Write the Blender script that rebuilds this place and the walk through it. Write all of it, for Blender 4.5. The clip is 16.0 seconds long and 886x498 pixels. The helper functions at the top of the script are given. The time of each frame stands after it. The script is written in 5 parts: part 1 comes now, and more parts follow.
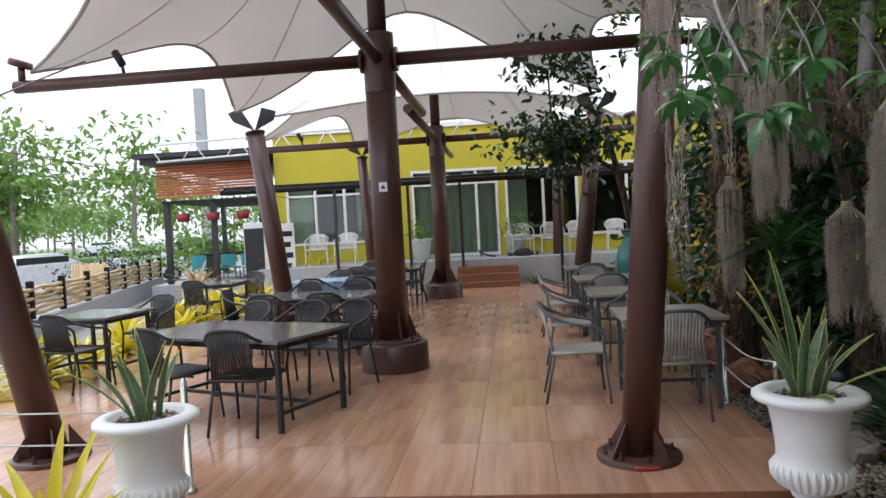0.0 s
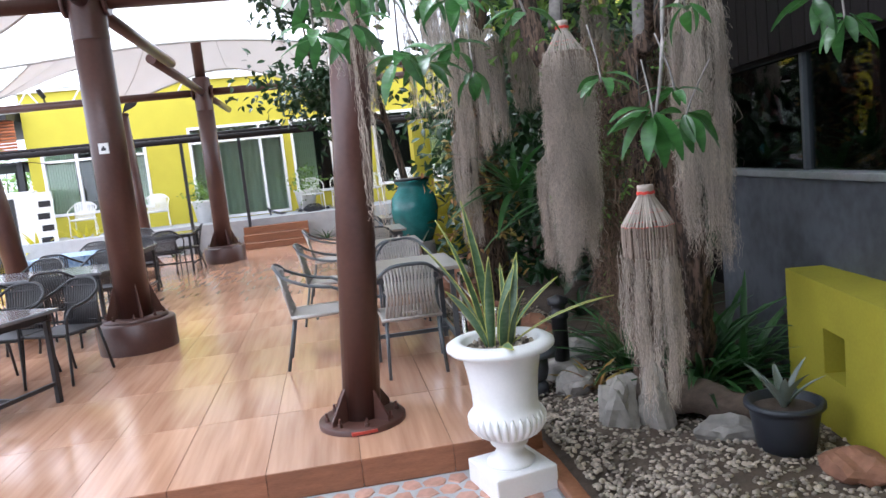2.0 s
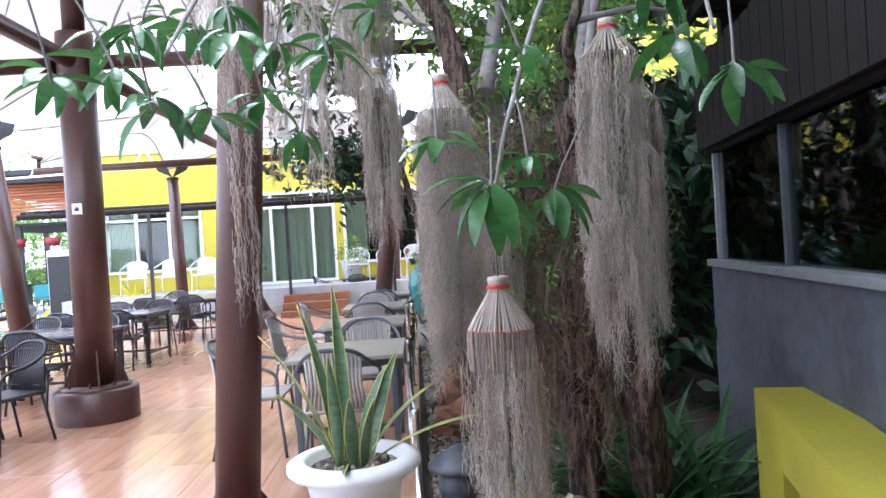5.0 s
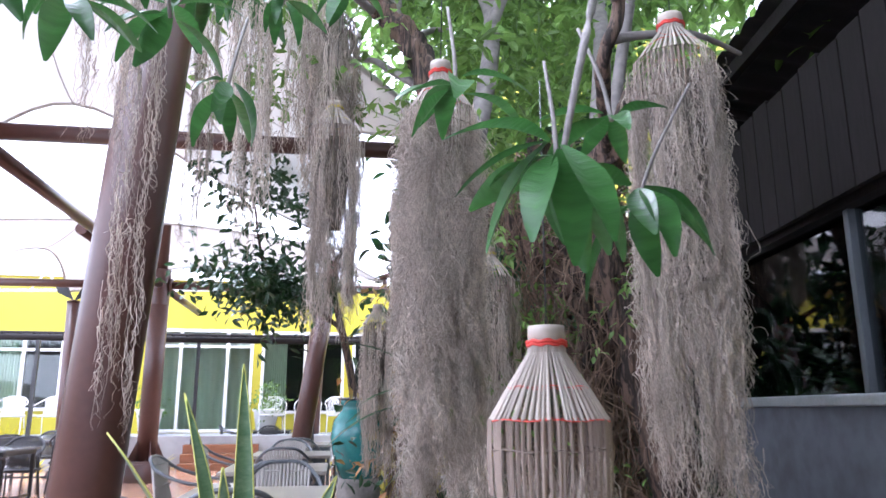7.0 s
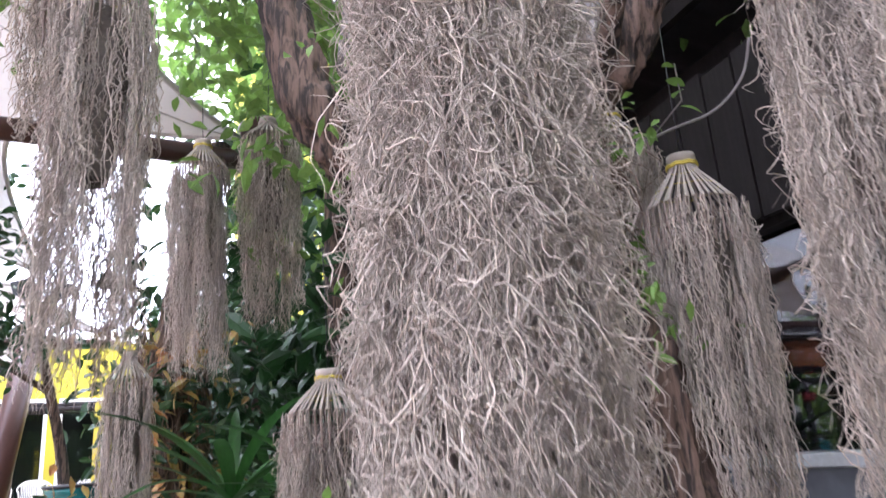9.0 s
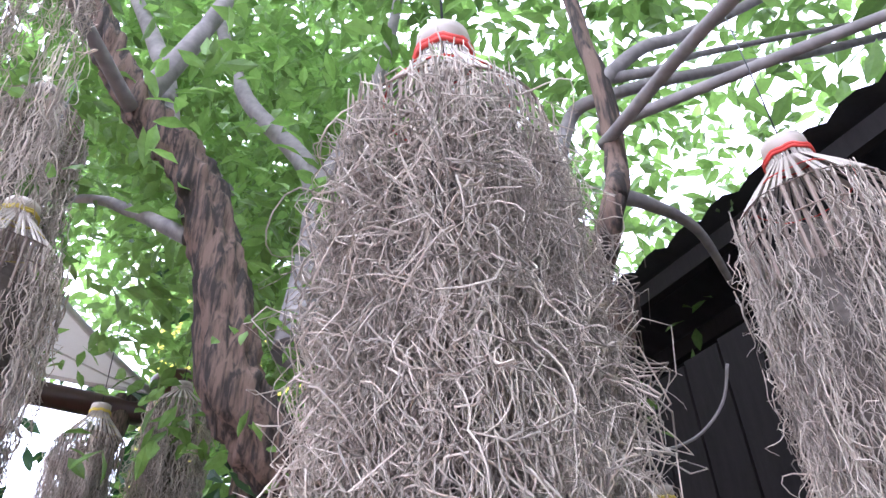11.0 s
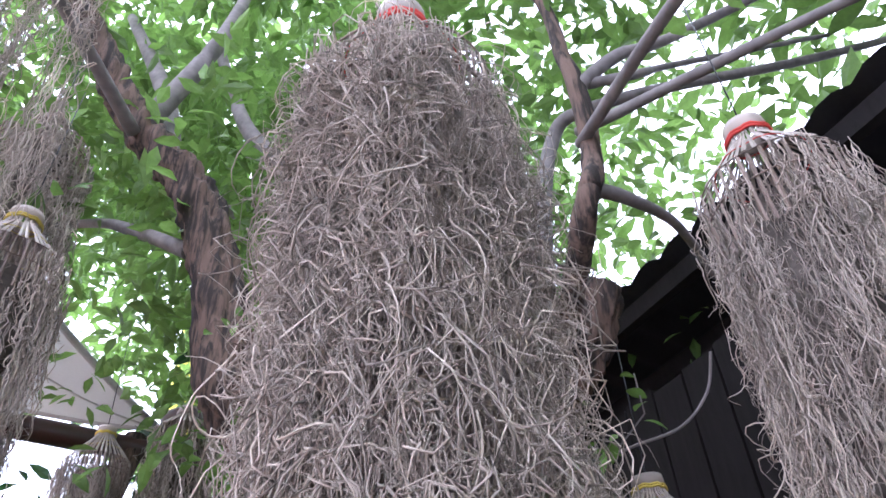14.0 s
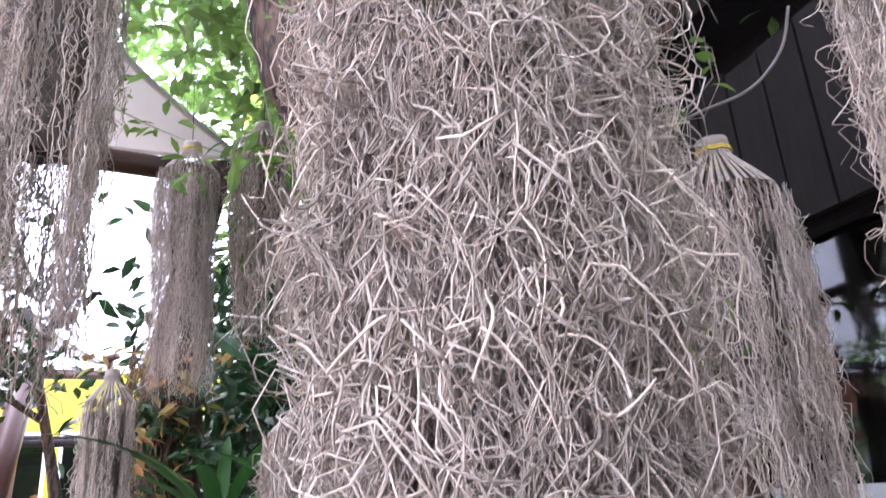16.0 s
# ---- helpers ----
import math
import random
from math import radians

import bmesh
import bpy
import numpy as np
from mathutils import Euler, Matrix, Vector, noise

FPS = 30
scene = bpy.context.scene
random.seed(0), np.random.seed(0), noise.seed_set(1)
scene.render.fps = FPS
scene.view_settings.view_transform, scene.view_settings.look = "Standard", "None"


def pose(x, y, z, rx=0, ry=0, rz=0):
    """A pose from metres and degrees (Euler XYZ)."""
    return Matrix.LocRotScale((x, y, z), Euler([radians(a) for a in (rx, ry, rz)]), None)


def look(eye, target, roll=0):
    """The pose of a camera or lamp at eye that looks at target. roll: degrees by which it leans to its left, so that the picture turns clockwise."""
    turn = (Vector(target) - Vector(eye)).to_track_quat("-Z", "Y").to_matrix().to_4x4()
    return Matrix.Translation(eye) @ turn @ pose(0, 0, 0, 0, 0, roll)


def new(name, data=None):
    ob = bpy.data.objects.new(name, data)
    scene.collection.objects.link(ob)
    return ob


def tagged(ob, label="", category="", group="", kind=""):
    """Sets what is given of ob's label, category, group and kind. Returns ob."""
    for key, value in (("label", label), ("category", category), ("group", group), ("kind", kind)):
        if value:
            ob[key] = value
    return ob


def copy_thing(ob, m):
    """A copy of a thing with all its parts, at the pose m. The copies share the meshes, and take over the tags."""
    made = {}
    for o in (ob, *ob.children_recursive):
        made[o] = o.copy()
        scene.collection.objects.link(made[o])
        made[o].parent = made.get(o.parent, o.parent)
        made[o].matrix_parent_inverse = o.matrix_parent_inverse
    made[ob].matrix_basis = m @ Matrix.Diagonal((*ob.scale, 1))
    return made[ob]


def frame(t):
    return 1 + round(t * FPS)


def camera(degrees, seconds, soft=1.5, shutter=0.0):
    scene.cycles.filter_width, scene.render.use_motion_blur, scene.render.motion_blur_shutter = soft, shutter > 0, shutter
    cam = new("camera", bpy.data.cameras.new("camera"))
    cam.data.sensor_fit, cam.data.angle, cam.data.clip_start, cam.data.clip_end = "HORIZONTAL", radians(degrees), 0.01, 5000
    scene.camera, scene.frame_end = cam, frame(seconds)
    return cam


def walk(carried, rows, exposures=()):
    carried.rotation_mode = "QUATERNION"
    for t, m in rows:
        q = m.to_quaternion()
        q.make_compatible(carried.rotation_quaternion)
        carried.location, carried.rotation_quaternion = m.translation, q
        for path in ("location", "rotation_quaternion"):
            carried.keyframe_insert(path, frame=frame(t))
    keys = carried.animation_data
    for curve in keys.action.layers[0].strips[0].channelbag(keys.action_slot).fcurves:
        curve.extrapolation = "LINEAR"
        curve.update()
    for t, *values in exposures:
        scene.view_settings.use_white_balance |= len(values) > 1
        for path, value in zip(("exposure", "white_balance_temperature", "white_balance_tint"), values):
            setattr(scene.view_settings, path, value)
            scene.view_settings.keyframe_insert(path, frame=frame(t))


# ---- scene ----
EXPO = [(0.0, 0.7, 5970, 11), (0.7, 0.75, 5970, 11), (1.5, 1.4, 5870, 12), (2.5, 1.95, 5470, 13), (3.0, 1.88, 5470, 13), (4.0, 2.05, 5420, 14), (7.0, 2.43, 5370, 20), (8.5, 2.43, 5620, 23), (9.5, 2.83, 5630, 22), (10.0, 2.78, 5420, 22), (13.5, 2.23, 5320, 23), (14.5, 2.28, 5420, 25), (16.0, 2.83, 5520, 26)]
cam = camera(63.3, 16.0, shutter=0.25)
METRES, EYE, TILT, LEAN, TURN = 5.1, 1.7, -1.9, 3.0, 0.0
ROWS = [
    (0.0, 0.0, 0.0, 0.0, 0.0, 0.0, -0.0),
    (0.5, 0.0184, -0.0099, -0.0001, -1.76, -0.29, 0.32),
    (1.0, 0.052, -0.0166, -0.0053, -9.78, -1.98, 0.88),
    (1.5, 0.0992, 0.0194, 0.0016, -15.29, -3.4, 1.95),
    (2.0, 0.1432, 0.047, 0.0045, -14.43, -4.3, 3.61),
    (2.5, 0.1927, 0.0516, 0.0082, -4.38, -1.57, 1.74),
    (3.0, 0.2323, 0.077, 0.0106, -9.06, -0.91, -0.31),
    (3.5, 0.2543, 0.0924, 0.0119, -8.62, -1.87, 1.22),
    (4.0, 0.3061, 0.0958, 0.0148, -8.18, -1.39, 1.55),
    (6.5, 0.3746, 0.2693, -0.0327, -10.04, 11.08, -2.5),
    (7.0, 0.3558, 0.3388, -0.0406, -14.04, 15.14, -2.37),
    (7.5, 0.3486, 0.4152, -0.037, -17.11, 18.54, -1.0),
    (8.0, 0.3423, 0.483, -0.034, -26.99, 18.34, 1.42),
    (8.5, 0.3384, 0.5394, -0.0239, -34.77, 16.39, 2.83),
    (9.0, 0.3601, 0.5916, -0.0082, -34.4, 19.47, 2.92),
    (9.5, 0.3734, 0.6188, 0.0243, -38.23, 28.73, 1.47),
    (10.0, 0.3699, 0.6219, 0.036, -41.52, 38.2, 1.63),
    (12.5, 0.3753, 0.6182, 0.0132, -42.09, 40.84, 1.72),
    (13.0, 0.3799, 0.6185, 0.01, -41.92, 44.06, 3.01),
    (13.5, 0.3812, 0.6177, 0.0091, -41.86, 44.99, 2.53),
    (14.0, 0.3815, 0.6175, 0.0078, -40.09, 43.35, 2.07),
    (14.5, 0.3816, 0.6175, 0.0032, -38.33, 40.26, 2.06),
    (15.0, 0.3829, 0.6176, -0.0024, -36.8, 34.94, 1.56),
    (15.5, 0.3863, 0.6216, -0.0073, -35.86, 27.97, 2.09),
    (16.0, 0.3864, 0.6239, -0.0121, -33.81, 22.45, 2.31),
]
walk(cam, [(t, pose(0, 0, EYE, TILT, LEAN, TURN) @ pose(METRES * x, METRES * y, METRES * z, 90 + pitch, roll, yaw)) for t, x, y, z, yaw, pitch, roll in ROWS],
     EXPO)

# ---- light ----
world = bpy.data.worlds.new("overcast")
scene.world = world
world.use_nodes = True
sky = world.node_tree.nodes.new("ShaderNodeTexSky")
sky.sky_type = "NISHITA"
sky.sun_disc = False
sky.sun_elevation, sky.sun_rotation = radians(58), radians(200)
sky.air_density, sky.dust_density, sky.ozone_density = 1.0, 6.0, 1.0
hsv = world.node_tree.nodes.new("ShaderNodeHueSaturation")
hsv.inputs["Saturation"].default_value = 0.25
world.node_tree.links.new(sky.outputs[0], hsv.inputs["Color"])
cloud = world.node_tree.nodes.new("ShaderNodeMix")     # a thick even cloud layer under the sky
cloud.data_type = "RGBA"
cloud.inputs["Factor"].default_value = 0.75
cloud.inputs["B"].default_value = (7.2, 7.3, 7.5, 1)
world.node_tree.links.new(hsv.outputs[0], cloud.inputs["A"])
world.node_tree.links.new(cloud.outputs["Result"], world.node_tree.nodes["Background"].inputs["Color"])
world.node_tree.nodes["Background"].inputs["Strength"].default_value = 0.15
sun = new("sun", bpy.data.lights.new("sun", "SUN"))
sun.data.energy, sun.data.angle, sun.data.color = 1.2, radians(25), (1, 0.985, 0.96)
sun.matrix_world = look((-6, 14, 20), (0, 4, 0))


# ---- materials ----
def mat(name, col, rough=0.6, metal=0.0, var=0.25, scale=6.0, bump=0.15, fine=60.0, col2=None, transl=0.0, stretch=(1, 1, 1), spec=0.5, per=0.0, lo=0.35, hi=0.68):
    """A procedural surface: base colour with patches and grain, fine relief."""
    m = bpy.data.materials.new(name)
    m.use_nodes = True
    nt = m.node_tree
    N, L = nt.nodes, nt.links
    b = N["Principled BSDF"]
    b.inputs["Roughness"].default_value, b.inputs["Metallic"].default_value = rough, metal
    b.inputs["Specular IOR Level"].default_value = spec
    tc, mp = N.new("ShaderNodeTexCoord"), N.new("ShaderNodeMapping")
    mp.inputs["Scale"].default_value = stretch
    L.new(tc.outputs["Object"], mp.inputs["Vector"])
    n1, n2 = N.new("ShaderNodeTexNoise"), N.new("ShaderNodeTexNoise")
    n1.inputs["Scale"].default_value, n2.inputs["Scale"].default_value = scale, fine
    n1.inputs["Detail"].default_value = n2.inputs["Detail"].default_value = 4
    for n in (n1, n2):
        L.new(mp.outputs[0], n.inputs["Vector"])
    mx = N.new("ShaderNodeMix")
    mx.data_type = "RGBA"
    c2 = col2 or tuple(c * (1 - var) for c in col)
    mx.inputs["A"].default_value = (*col, 1)
    mx.inputs["B"].default_value = (*c2, 1)
    ramp = N.new("ShaderNodeMapRange")
    ramp.inputs["From Min"].default_value, ramp.inputs["From Max"].default_value = lo, hi
    add = N.new("ShaderNodeMath")
    add.operation = "MULTIPLY_ADD"
    add.inputs[1].default_value, add.inputs[2].default_value = 0.4, 0.0
    L.new(n2.outputs["Fac"], add.inputs[0])
    sm = N.new("ShaderNodeMath")
    sm.operation = "MULTIPLY_ADD"
    sm.inputs[1].default_value = 0.6
    L.new(n1.outputs["Fac"], sm.inputs[0])
    L.new(add.outputs[0], sm.inputs[2])
    L.new(sm.outputs[0], ramp.inputs["Value"])
    L.new(ramp.outputs[0], mx.inputs["Factor"])
    out = mx.outputs["Result"]
    if per:
        oi, hs, mr = N.new("ShaderNodeObjectInfo" if per > 0 else "ShaderNodeNewGeometry"), N.new("ShaderNodeHueSaturation"), N.new("ShaderNodeMapRange")
        mr.inputs["To Min"].default_value, mr.inputs["To Max"].default_value = 1 - abs(per), 1 + abs(per)
        L.new(oi.outputs["Random" if per > 0 else "Random Per Island"], mr.inputs["Value"])
        L.new(mr.outputs[0], hs.inputs["Value"])
        L.new(out, hs.inputs["Color"])
        out = hs.outputs[0]
    L.new(out, b.inputs["Base Color"])
    if bump:
        bp = N.new("ShaderNodeBump")
        bp.inputs["Strength"].default_value, bp.inputs["Distance"].default_value = bump, 0.01
        L.new(sm.outputs[0], bp.inputs["Height"])
        L.new(bp.outputs[0], b.inputs["Normal"])
    if transl:
        tr, ms = N.new("ShaderNodeBsdfTranslucent"), N.new("ShaderNodeMixShader")
        ms.inputs[0].default_value = transl
        L.new(out, tr.inputs["Color"])
        L.new(b.outputs[0], ms.inputs[1])
        L.new(tr.outputs[0], ms.inputs[2])
        L.new(ms.outputs[0], N["Material Output"].inputs["Surface"])
    return m


def glass(name, col=(0.9, 0.95, 0.93), rough=0.02):
    m = bpy.data.materials.new(name)
    m.use_nodes = True
    N, L = m.node_tree.nodes, m.node_tree.links
    g, t, ms, fr = N.new("ShaderNodeBsdfGlossy"), N.new("ShaderNodeBsdfTransparent"), N.new("ShaderNodeMixShader"), N.new("ShaderNodeFresnel")
    g.inputs["Roughness"].default_value = rough
    t.inputs["Color"].default_value = (*col, 1)
    fr.inputs["IOR"].default_value = 1.6
    L.new(fr.outputs[0], ms.inputs[0])
    L.new(t.outputs[0], ms.inputs[1])
    L.new(g.outputs[0], ms.inputs[2])
    L.new(ms.outputs[0], N["Material Output"].inputs["Surface"])
    return m


def glow(name, col, k):
    m = bpy.data.materials.new(name)
    m.use_nodes = True
    b = m.node_tree.nodes["Principled BSDF"]
    b.inputs["Base Color"].default_value = b.inputs["Emission Color"].default_value = (*col, 1)
    b.inputs["Emission Strength"].default_value = k
    return m


M_TILE = mat("wood_look_tile", (0.56, 0.33, 0.215), 0.17, var=0.4, scale=1.0, fine=5, bump=0.008, stretch=(3.6, 0.22, 1), col2=(0.31, 0.15, 0.085), per=0.07, lo=0.36, hi=0.68, spec=0.7)
M_GROUT = mat("grout", (0.22, 0.12, 0.075), 0.8)
M_RISER = mat("riser_tile", (0.3, 0.13, 0.07), 0.25, var=0.35, stretch=(0.6, 1, 4), per=0.1, bump=0.03)
M_STEEL = mat("brown_painted_steel", (0.085, 0.036, 0.027), 0.36, var=0.3, scale=3, bump=0.03, fine=30)
M_RED = mat("red_oxide_primer", (0.45, 0.06, 0.04), 0.5)
M_SAIL = mat("white_membrane", (0.76, 0.735, 0.71), 0.55, var=0.08, scale=1.5, bump=0.02, transl=0.15)
M_SEAM = mat("membrane_seam", (0.6, 0.57, 0.53), 0.6, transl=0.25)
M_BLACK = mat("black_metal", (0.02, 0.02, 0.023), 0.4, bump=0.02)
M_WICKER = mat("dark_wicker", (0.035, 0.033, 0.036), 0.5, bump=0.1, fine=200)
M_GREYW = mat("grey_wicker", (0.42, 0.39, 0.36), 0.6, bump=0.1, fine=200)
M_GREYM = mat("grey_metal", (0.09, 0.1, 0.11), 0.4)
M_TABTOP = mat("grey_tabletop", (0.17, 0.17, 0.18), 0.12, var=0.2, bump=0.01)
M_TABR = mat("weathered_tabletop", (0.3, 0.27, 0.24), 0.3, var=0.25)
M_WHITE = mat("white_paint", (0.8, 0.79, 0.78), 0.4, var=0.07, scale=9, bump=0.06)
M_YELLOW = mat("lime_yellow_wall", (0.52, 0.45, 0.035), 0.75, var=0.12, scale=2, bump=0.05)
# darker copy of the yellow: the low wall's shade is in its colour
M_YWALL = mat("shaded_yellow_wall", (0.37, 0.32, 0.02), 0.75, var=0.2, scale=3, bump=0.1)
M_YBRICK = mat("yellow_brick", (0.58, 0.47, 0.03), 0.7, var=0.25, per=0.08)
M_CONC = mat("polished_concrete", (0.095, 0.102, 0.118), 0.5, lo=0.4, hi=0.6, var=0.5, scale=2.2, bump=0.08, fine=12)
M_GREYCONC = mat("grey_concrete", (0.4, 0.41, 0.43), 0.8, var=0.2)
# near-black that paints the shade of unlit interiors
M_DARK = mat("interior_shade_black", (0.02, 0.02, 0.022), 0.7)
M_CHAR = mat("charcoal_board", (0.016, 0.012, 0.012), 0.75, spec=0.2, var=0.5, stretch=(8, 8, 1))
M_ROOF = mat("dark_corrugated_sheet", (0.035, 0.033, 0.035), 0.55, var=0.5, scale=1.5)
M_GLASS = glass("window_glass", (0.9, 0.95, 0.92))
M_TINT = glass("tinted_glass", (0.45, 0.5, 0.5))
M_FRAME = mat("aluminium", (0.5, 0.52, 0.54), 0.35, metal=0.7)
M_CURTAIN = mat("green_curtain", (0.66, 0.76, 0.6), 0.9, var=0.2, stretch=(10, 10, 0.3), transl=0.2)
M_CANE = mat("bamboo_cane", (0.43, 0.36, 0.3), 0.55, var=0.35, stretch=(1, 1, 0.2), fine=40, per=0.2)
M_CANEB = mat("weathered_cane", (0.27, 0.2, 0.155), 0.7, var=0.4, stretch=(1, 1, 0.2), fine=40, per=0.25)
M_CORD = mat("red_cord", (0.7, 0.06, 0.04), 0.6)
M_CORDY = mat("yellow_cord", (0.65, 0.5, 0.08), 0.6)
M_MOSS = mat("grey_spanish_moss", (0.63, 0.535, 0.445), 0.85, var=0.3, scale=5, bump=0, per=-0.4, transl=0.2, spec=0.2)
M_MCORE = mat("brown_core", (0.2, 0.165, 0.135), 0.95, var=0.5, scale=20, bump=0.8, fine=90)
M_BARK = mat("furrowed_bark", (0.135, 0.085, 0.06), 0.9, scale=7, bump=1.0, fine=24, stretch=(5, 5, 0.6), col2=(0.02, 0.013, 0.009), lo=0.44, hi=0.56)
M_BRANCH = mat("pale_bark", (0.26, 0.23, 0.215), 0.85, var=0.45, scale=10, bump=0.5, fine=40)
M_LEAF = mat("tree_leaf", (0.2, 0.335, 0.075), 0.45, var=0.4, scale=1.2, bump=0.0, transl=0.5, per=-0.35)
M_ROOT = mat("dry_orchid_root", (0.2, 0.13, 0.085), 0.9, var=0.5, scale=12, bump=0.3, per=-0.4)
M_LILY = mat("lily_leaf", (0.055, 0.15, 0.04), 0.35, var=0.35, scale=4, bump=0.05, transl=0.2, per=0.25)
M_BIG = mat("glossy_leaf", (0.052, 0.155, 0.036), 0.3, var=0.4, scale=9, bump=0.5, fine=14, stretch=(1, 5, 1), transl=0.28, per=0.25)
M_DARKLEAF = mat("dark_leaf", (0.022, 0.068, 0.018), 0.4, var=0.4, scale=3, bump=0.05, transl=0.15, per=-0.3)
M_SNAKE = mat("snake_plant_leaf", (0.045, 0.11, 0.045), 0.4, var=0.6, scale=18, bump=0.05, stretch=(1, 1, 3), col2=(0.14, 0.2, 0.11), per=0.15)
M_SNAKEY = mat("leaf_margin", (0.5, 0.5, 0.12), 0.45)
M_YLEAF = mat("yellow_leaf", (0.72, 0.57, 0.02), 0.4, var=0.3, col2=(0.5, 0.48, 0.04), transl=0.3, per=-0.2)
M_BROM = mat("bromeliad_leaf", (0.4, 0.14, 0.06), 0.4, var=0.5, col2=(0.3, 0.33, 0.08), transl=0.2, per=0.2)
M_GREYLEAF = mat("grey_bromeliad_leaf", (0.2, 0.23, 0.2), 0.5, var=0.3, per=0.15)
M_SOIL = mat("dark_soil", (0.11, 0.08, 0.06), 0.95, var=0.5, scale=9, bump=0.9)
M_PEB = mat("pebble", (0.36, 0.3, 0.24), 0.6, var=0.3, scale=20, per=-0.55)
M_ROCK = mat("grey_rock", (0.36, 0.33, 0.3), 0.85, var=0.5, scale=5, bump=0.8, fine=18, per=0.25)
M_LATER = mat("red_rock", (0.32, 0.15, 0.09), 0.9, var=0.5, scale=6, bump=0.9, fine=20)
M_WOOD = mat("driftwood", (0.14, 0.1, 0.075), 0.9, var=0.5, stretch=(1, 6, 6), bump=0.9)
M_PAVE = mat("stamped_pavement", (0.5, 0.28, 0.21), 0.5, var=0.35, scale=7, bump=0.2, per=0.12, fine=30)
M_GROUND = mat("ground_paving", (0.3, 0.28, 0.26), 0.8, var=0.3)
M_GRASS = mat("grass", (0.13, 0.22, 0.05), 0.9, var=0.4, scale=0.6)
M_ROAD = mat("asphalt", (0.2, 0.2, 0.2), 0.85)
M_TEAL = mat("teal_glaze", (0.03, 0.2, 0.19), 0.2, var=0.4, scale=7)
M_BPOT = mat("black_plastic", (0.03, 0.034, 0.045), 0.45, bump=0.02)
M_SLAT = mat("orange_wood_slat", (0.5, 0.16, 0.06), 0.5, var=0.3, stretch=(0.5, 4, 4), per=0.2)
M_BAMBOO = mat("pale_bamboo", (0.6, 0.45, 0.25), 0.5, var=0.25, per=0.15)
M_TURQ = mat("turquoise_plastic", (0.05, 0.35, 0.4), 0.4)
M_CHROME = mat("stainless_steel", (0.62, 0.6, 0.57), 0.2, metal=1.0, bump=0)
M_ROPE = mat("white_rope", (0.65, 0.62, 0.58), 0.8)
M_CAR = mat("white_car_paint", (0.75, 0.77, 0.8), 0.15, bump=0)
M_CLOTH = mat("blue_tablecloth", (0.08, 0.16, 0.3), 0.8, var=0.6, col2=(0.4, 0.5, 0.6), scale=14)
M_PINK = mat("red_flower", (0.3, 0.03, 0.04), 0.5)
M_TRUSS = mat("white_truss", (0.75, 0.76, 0.76), 0.4)
M_WARM = glow("warm_bulb", (1, 0.65, 0.2), 12)
# emission stands in for daylight at the far panes
M_PANEGLOW = glow("window_glow", (0.8, 0.85, 0.9), 1.5)


# ---- mesh helpers ----
def mesh_ob(name, data, material, parent=None, label=""):
    ob = new(name, data)
    if isinstance(material, (list, tuple)):
        for m in material:
            data.materials.append(m)
    elif not data.materials:
        data.materials.append(material)
    if parent:
        ob.parent = parent
    if label:
        ob["label"] = label
    return ob


def part(name, bm, material, parent=None, label="", smooth=False):
    me = bpy.data.meshes.new(name)
    bm.to_mesh(me)
    bm.free()
    if smooth:
        for p in me.polygons:
            p.use_smooth = True
    return mesh_ob(name, me, material, parent, label)


def raw(name, verts, faces, material, parent=None, label="", smooth=False):
    me = bpy.data.meshes.new(name)
    me.from_pydata(verts, [], faces)
    if smooth:
        me.polygons.foreach_set("use_smooth", [True] * len(me.polygons))
    return mesh_ob(name, me, material, parent, label)


def thing(name, m, label, category, group="", kind=""):
    e = new(name)
    e.empty_display_size = 0.1
    e.matrix_basis = m
    return tagged(e, label, category, group, kind)


def box(bm, x0, y0, z0, x1, y1, z1, bev=0.0):
    r = bmesh.ops.create_cube(bm, size=1, matrix=Matrix.LocRotScale(((x0 + x1) / 2, (y0 + y1) / 2, (z0 + z1) / 2), None, (x1 - x0, y1 - y0, z1 - z0)))
    if bev:
        es = list({e for v in r["verts"] for e in v.link_edges})
        bmesh.ops.bevel(bm, geom=es, offset=bev, segments=2, affect="EDGES", profile=0.5)
    return bm


def boxes(*a, bev=0.0):
    bm = bmesh.new()
    for q in a:
        box(bm, *q, bev=bev)
    return bm


def tube(bm, pts, rad, n=10, caps=True):
    """A round bar along the points; rad is one radius or one for each point."""
    pts = [Vector(p) for p in pts]
    rads = rad if isinstance(rad, (list, tuple)) else [rad] * len(pts)
    rings, up = [], Vector((0.31, 0.17, 0.93))
    for i, p in enumerate(pts):
        d = (pts[min(i + 1, len(pts) - 1)] - pts[max(i - 1, 0)]).normalized()
        if abs(d.dot(up)) > 0.95:
            up = Vector((1, 0.1, 0))
        a = d.cross(up).normalized()
        b = d.cross(a)
        rings.append([bm.verts.new(p + rads[i] * (math.cos(6.28319 * k / n) * a + math.sin(6.28319 * k / n) * b)) for k in range(n)])
    for r0, r1 in zip(rings, rings[1:]):
        for k in range(n):
            f = bm.faces.new((r0[k], r0[(k + 1) % n], r1[(k + 1) % n], r1[k]))
            f.smooth = True
    if caps:
        bm.faces.new(rings[0][::-1])
        bm.faces.new(rings[-1])
    return bm


def bar(pts, rad, n=10):
    return tube(bmesh.new(), pts, rad, n)


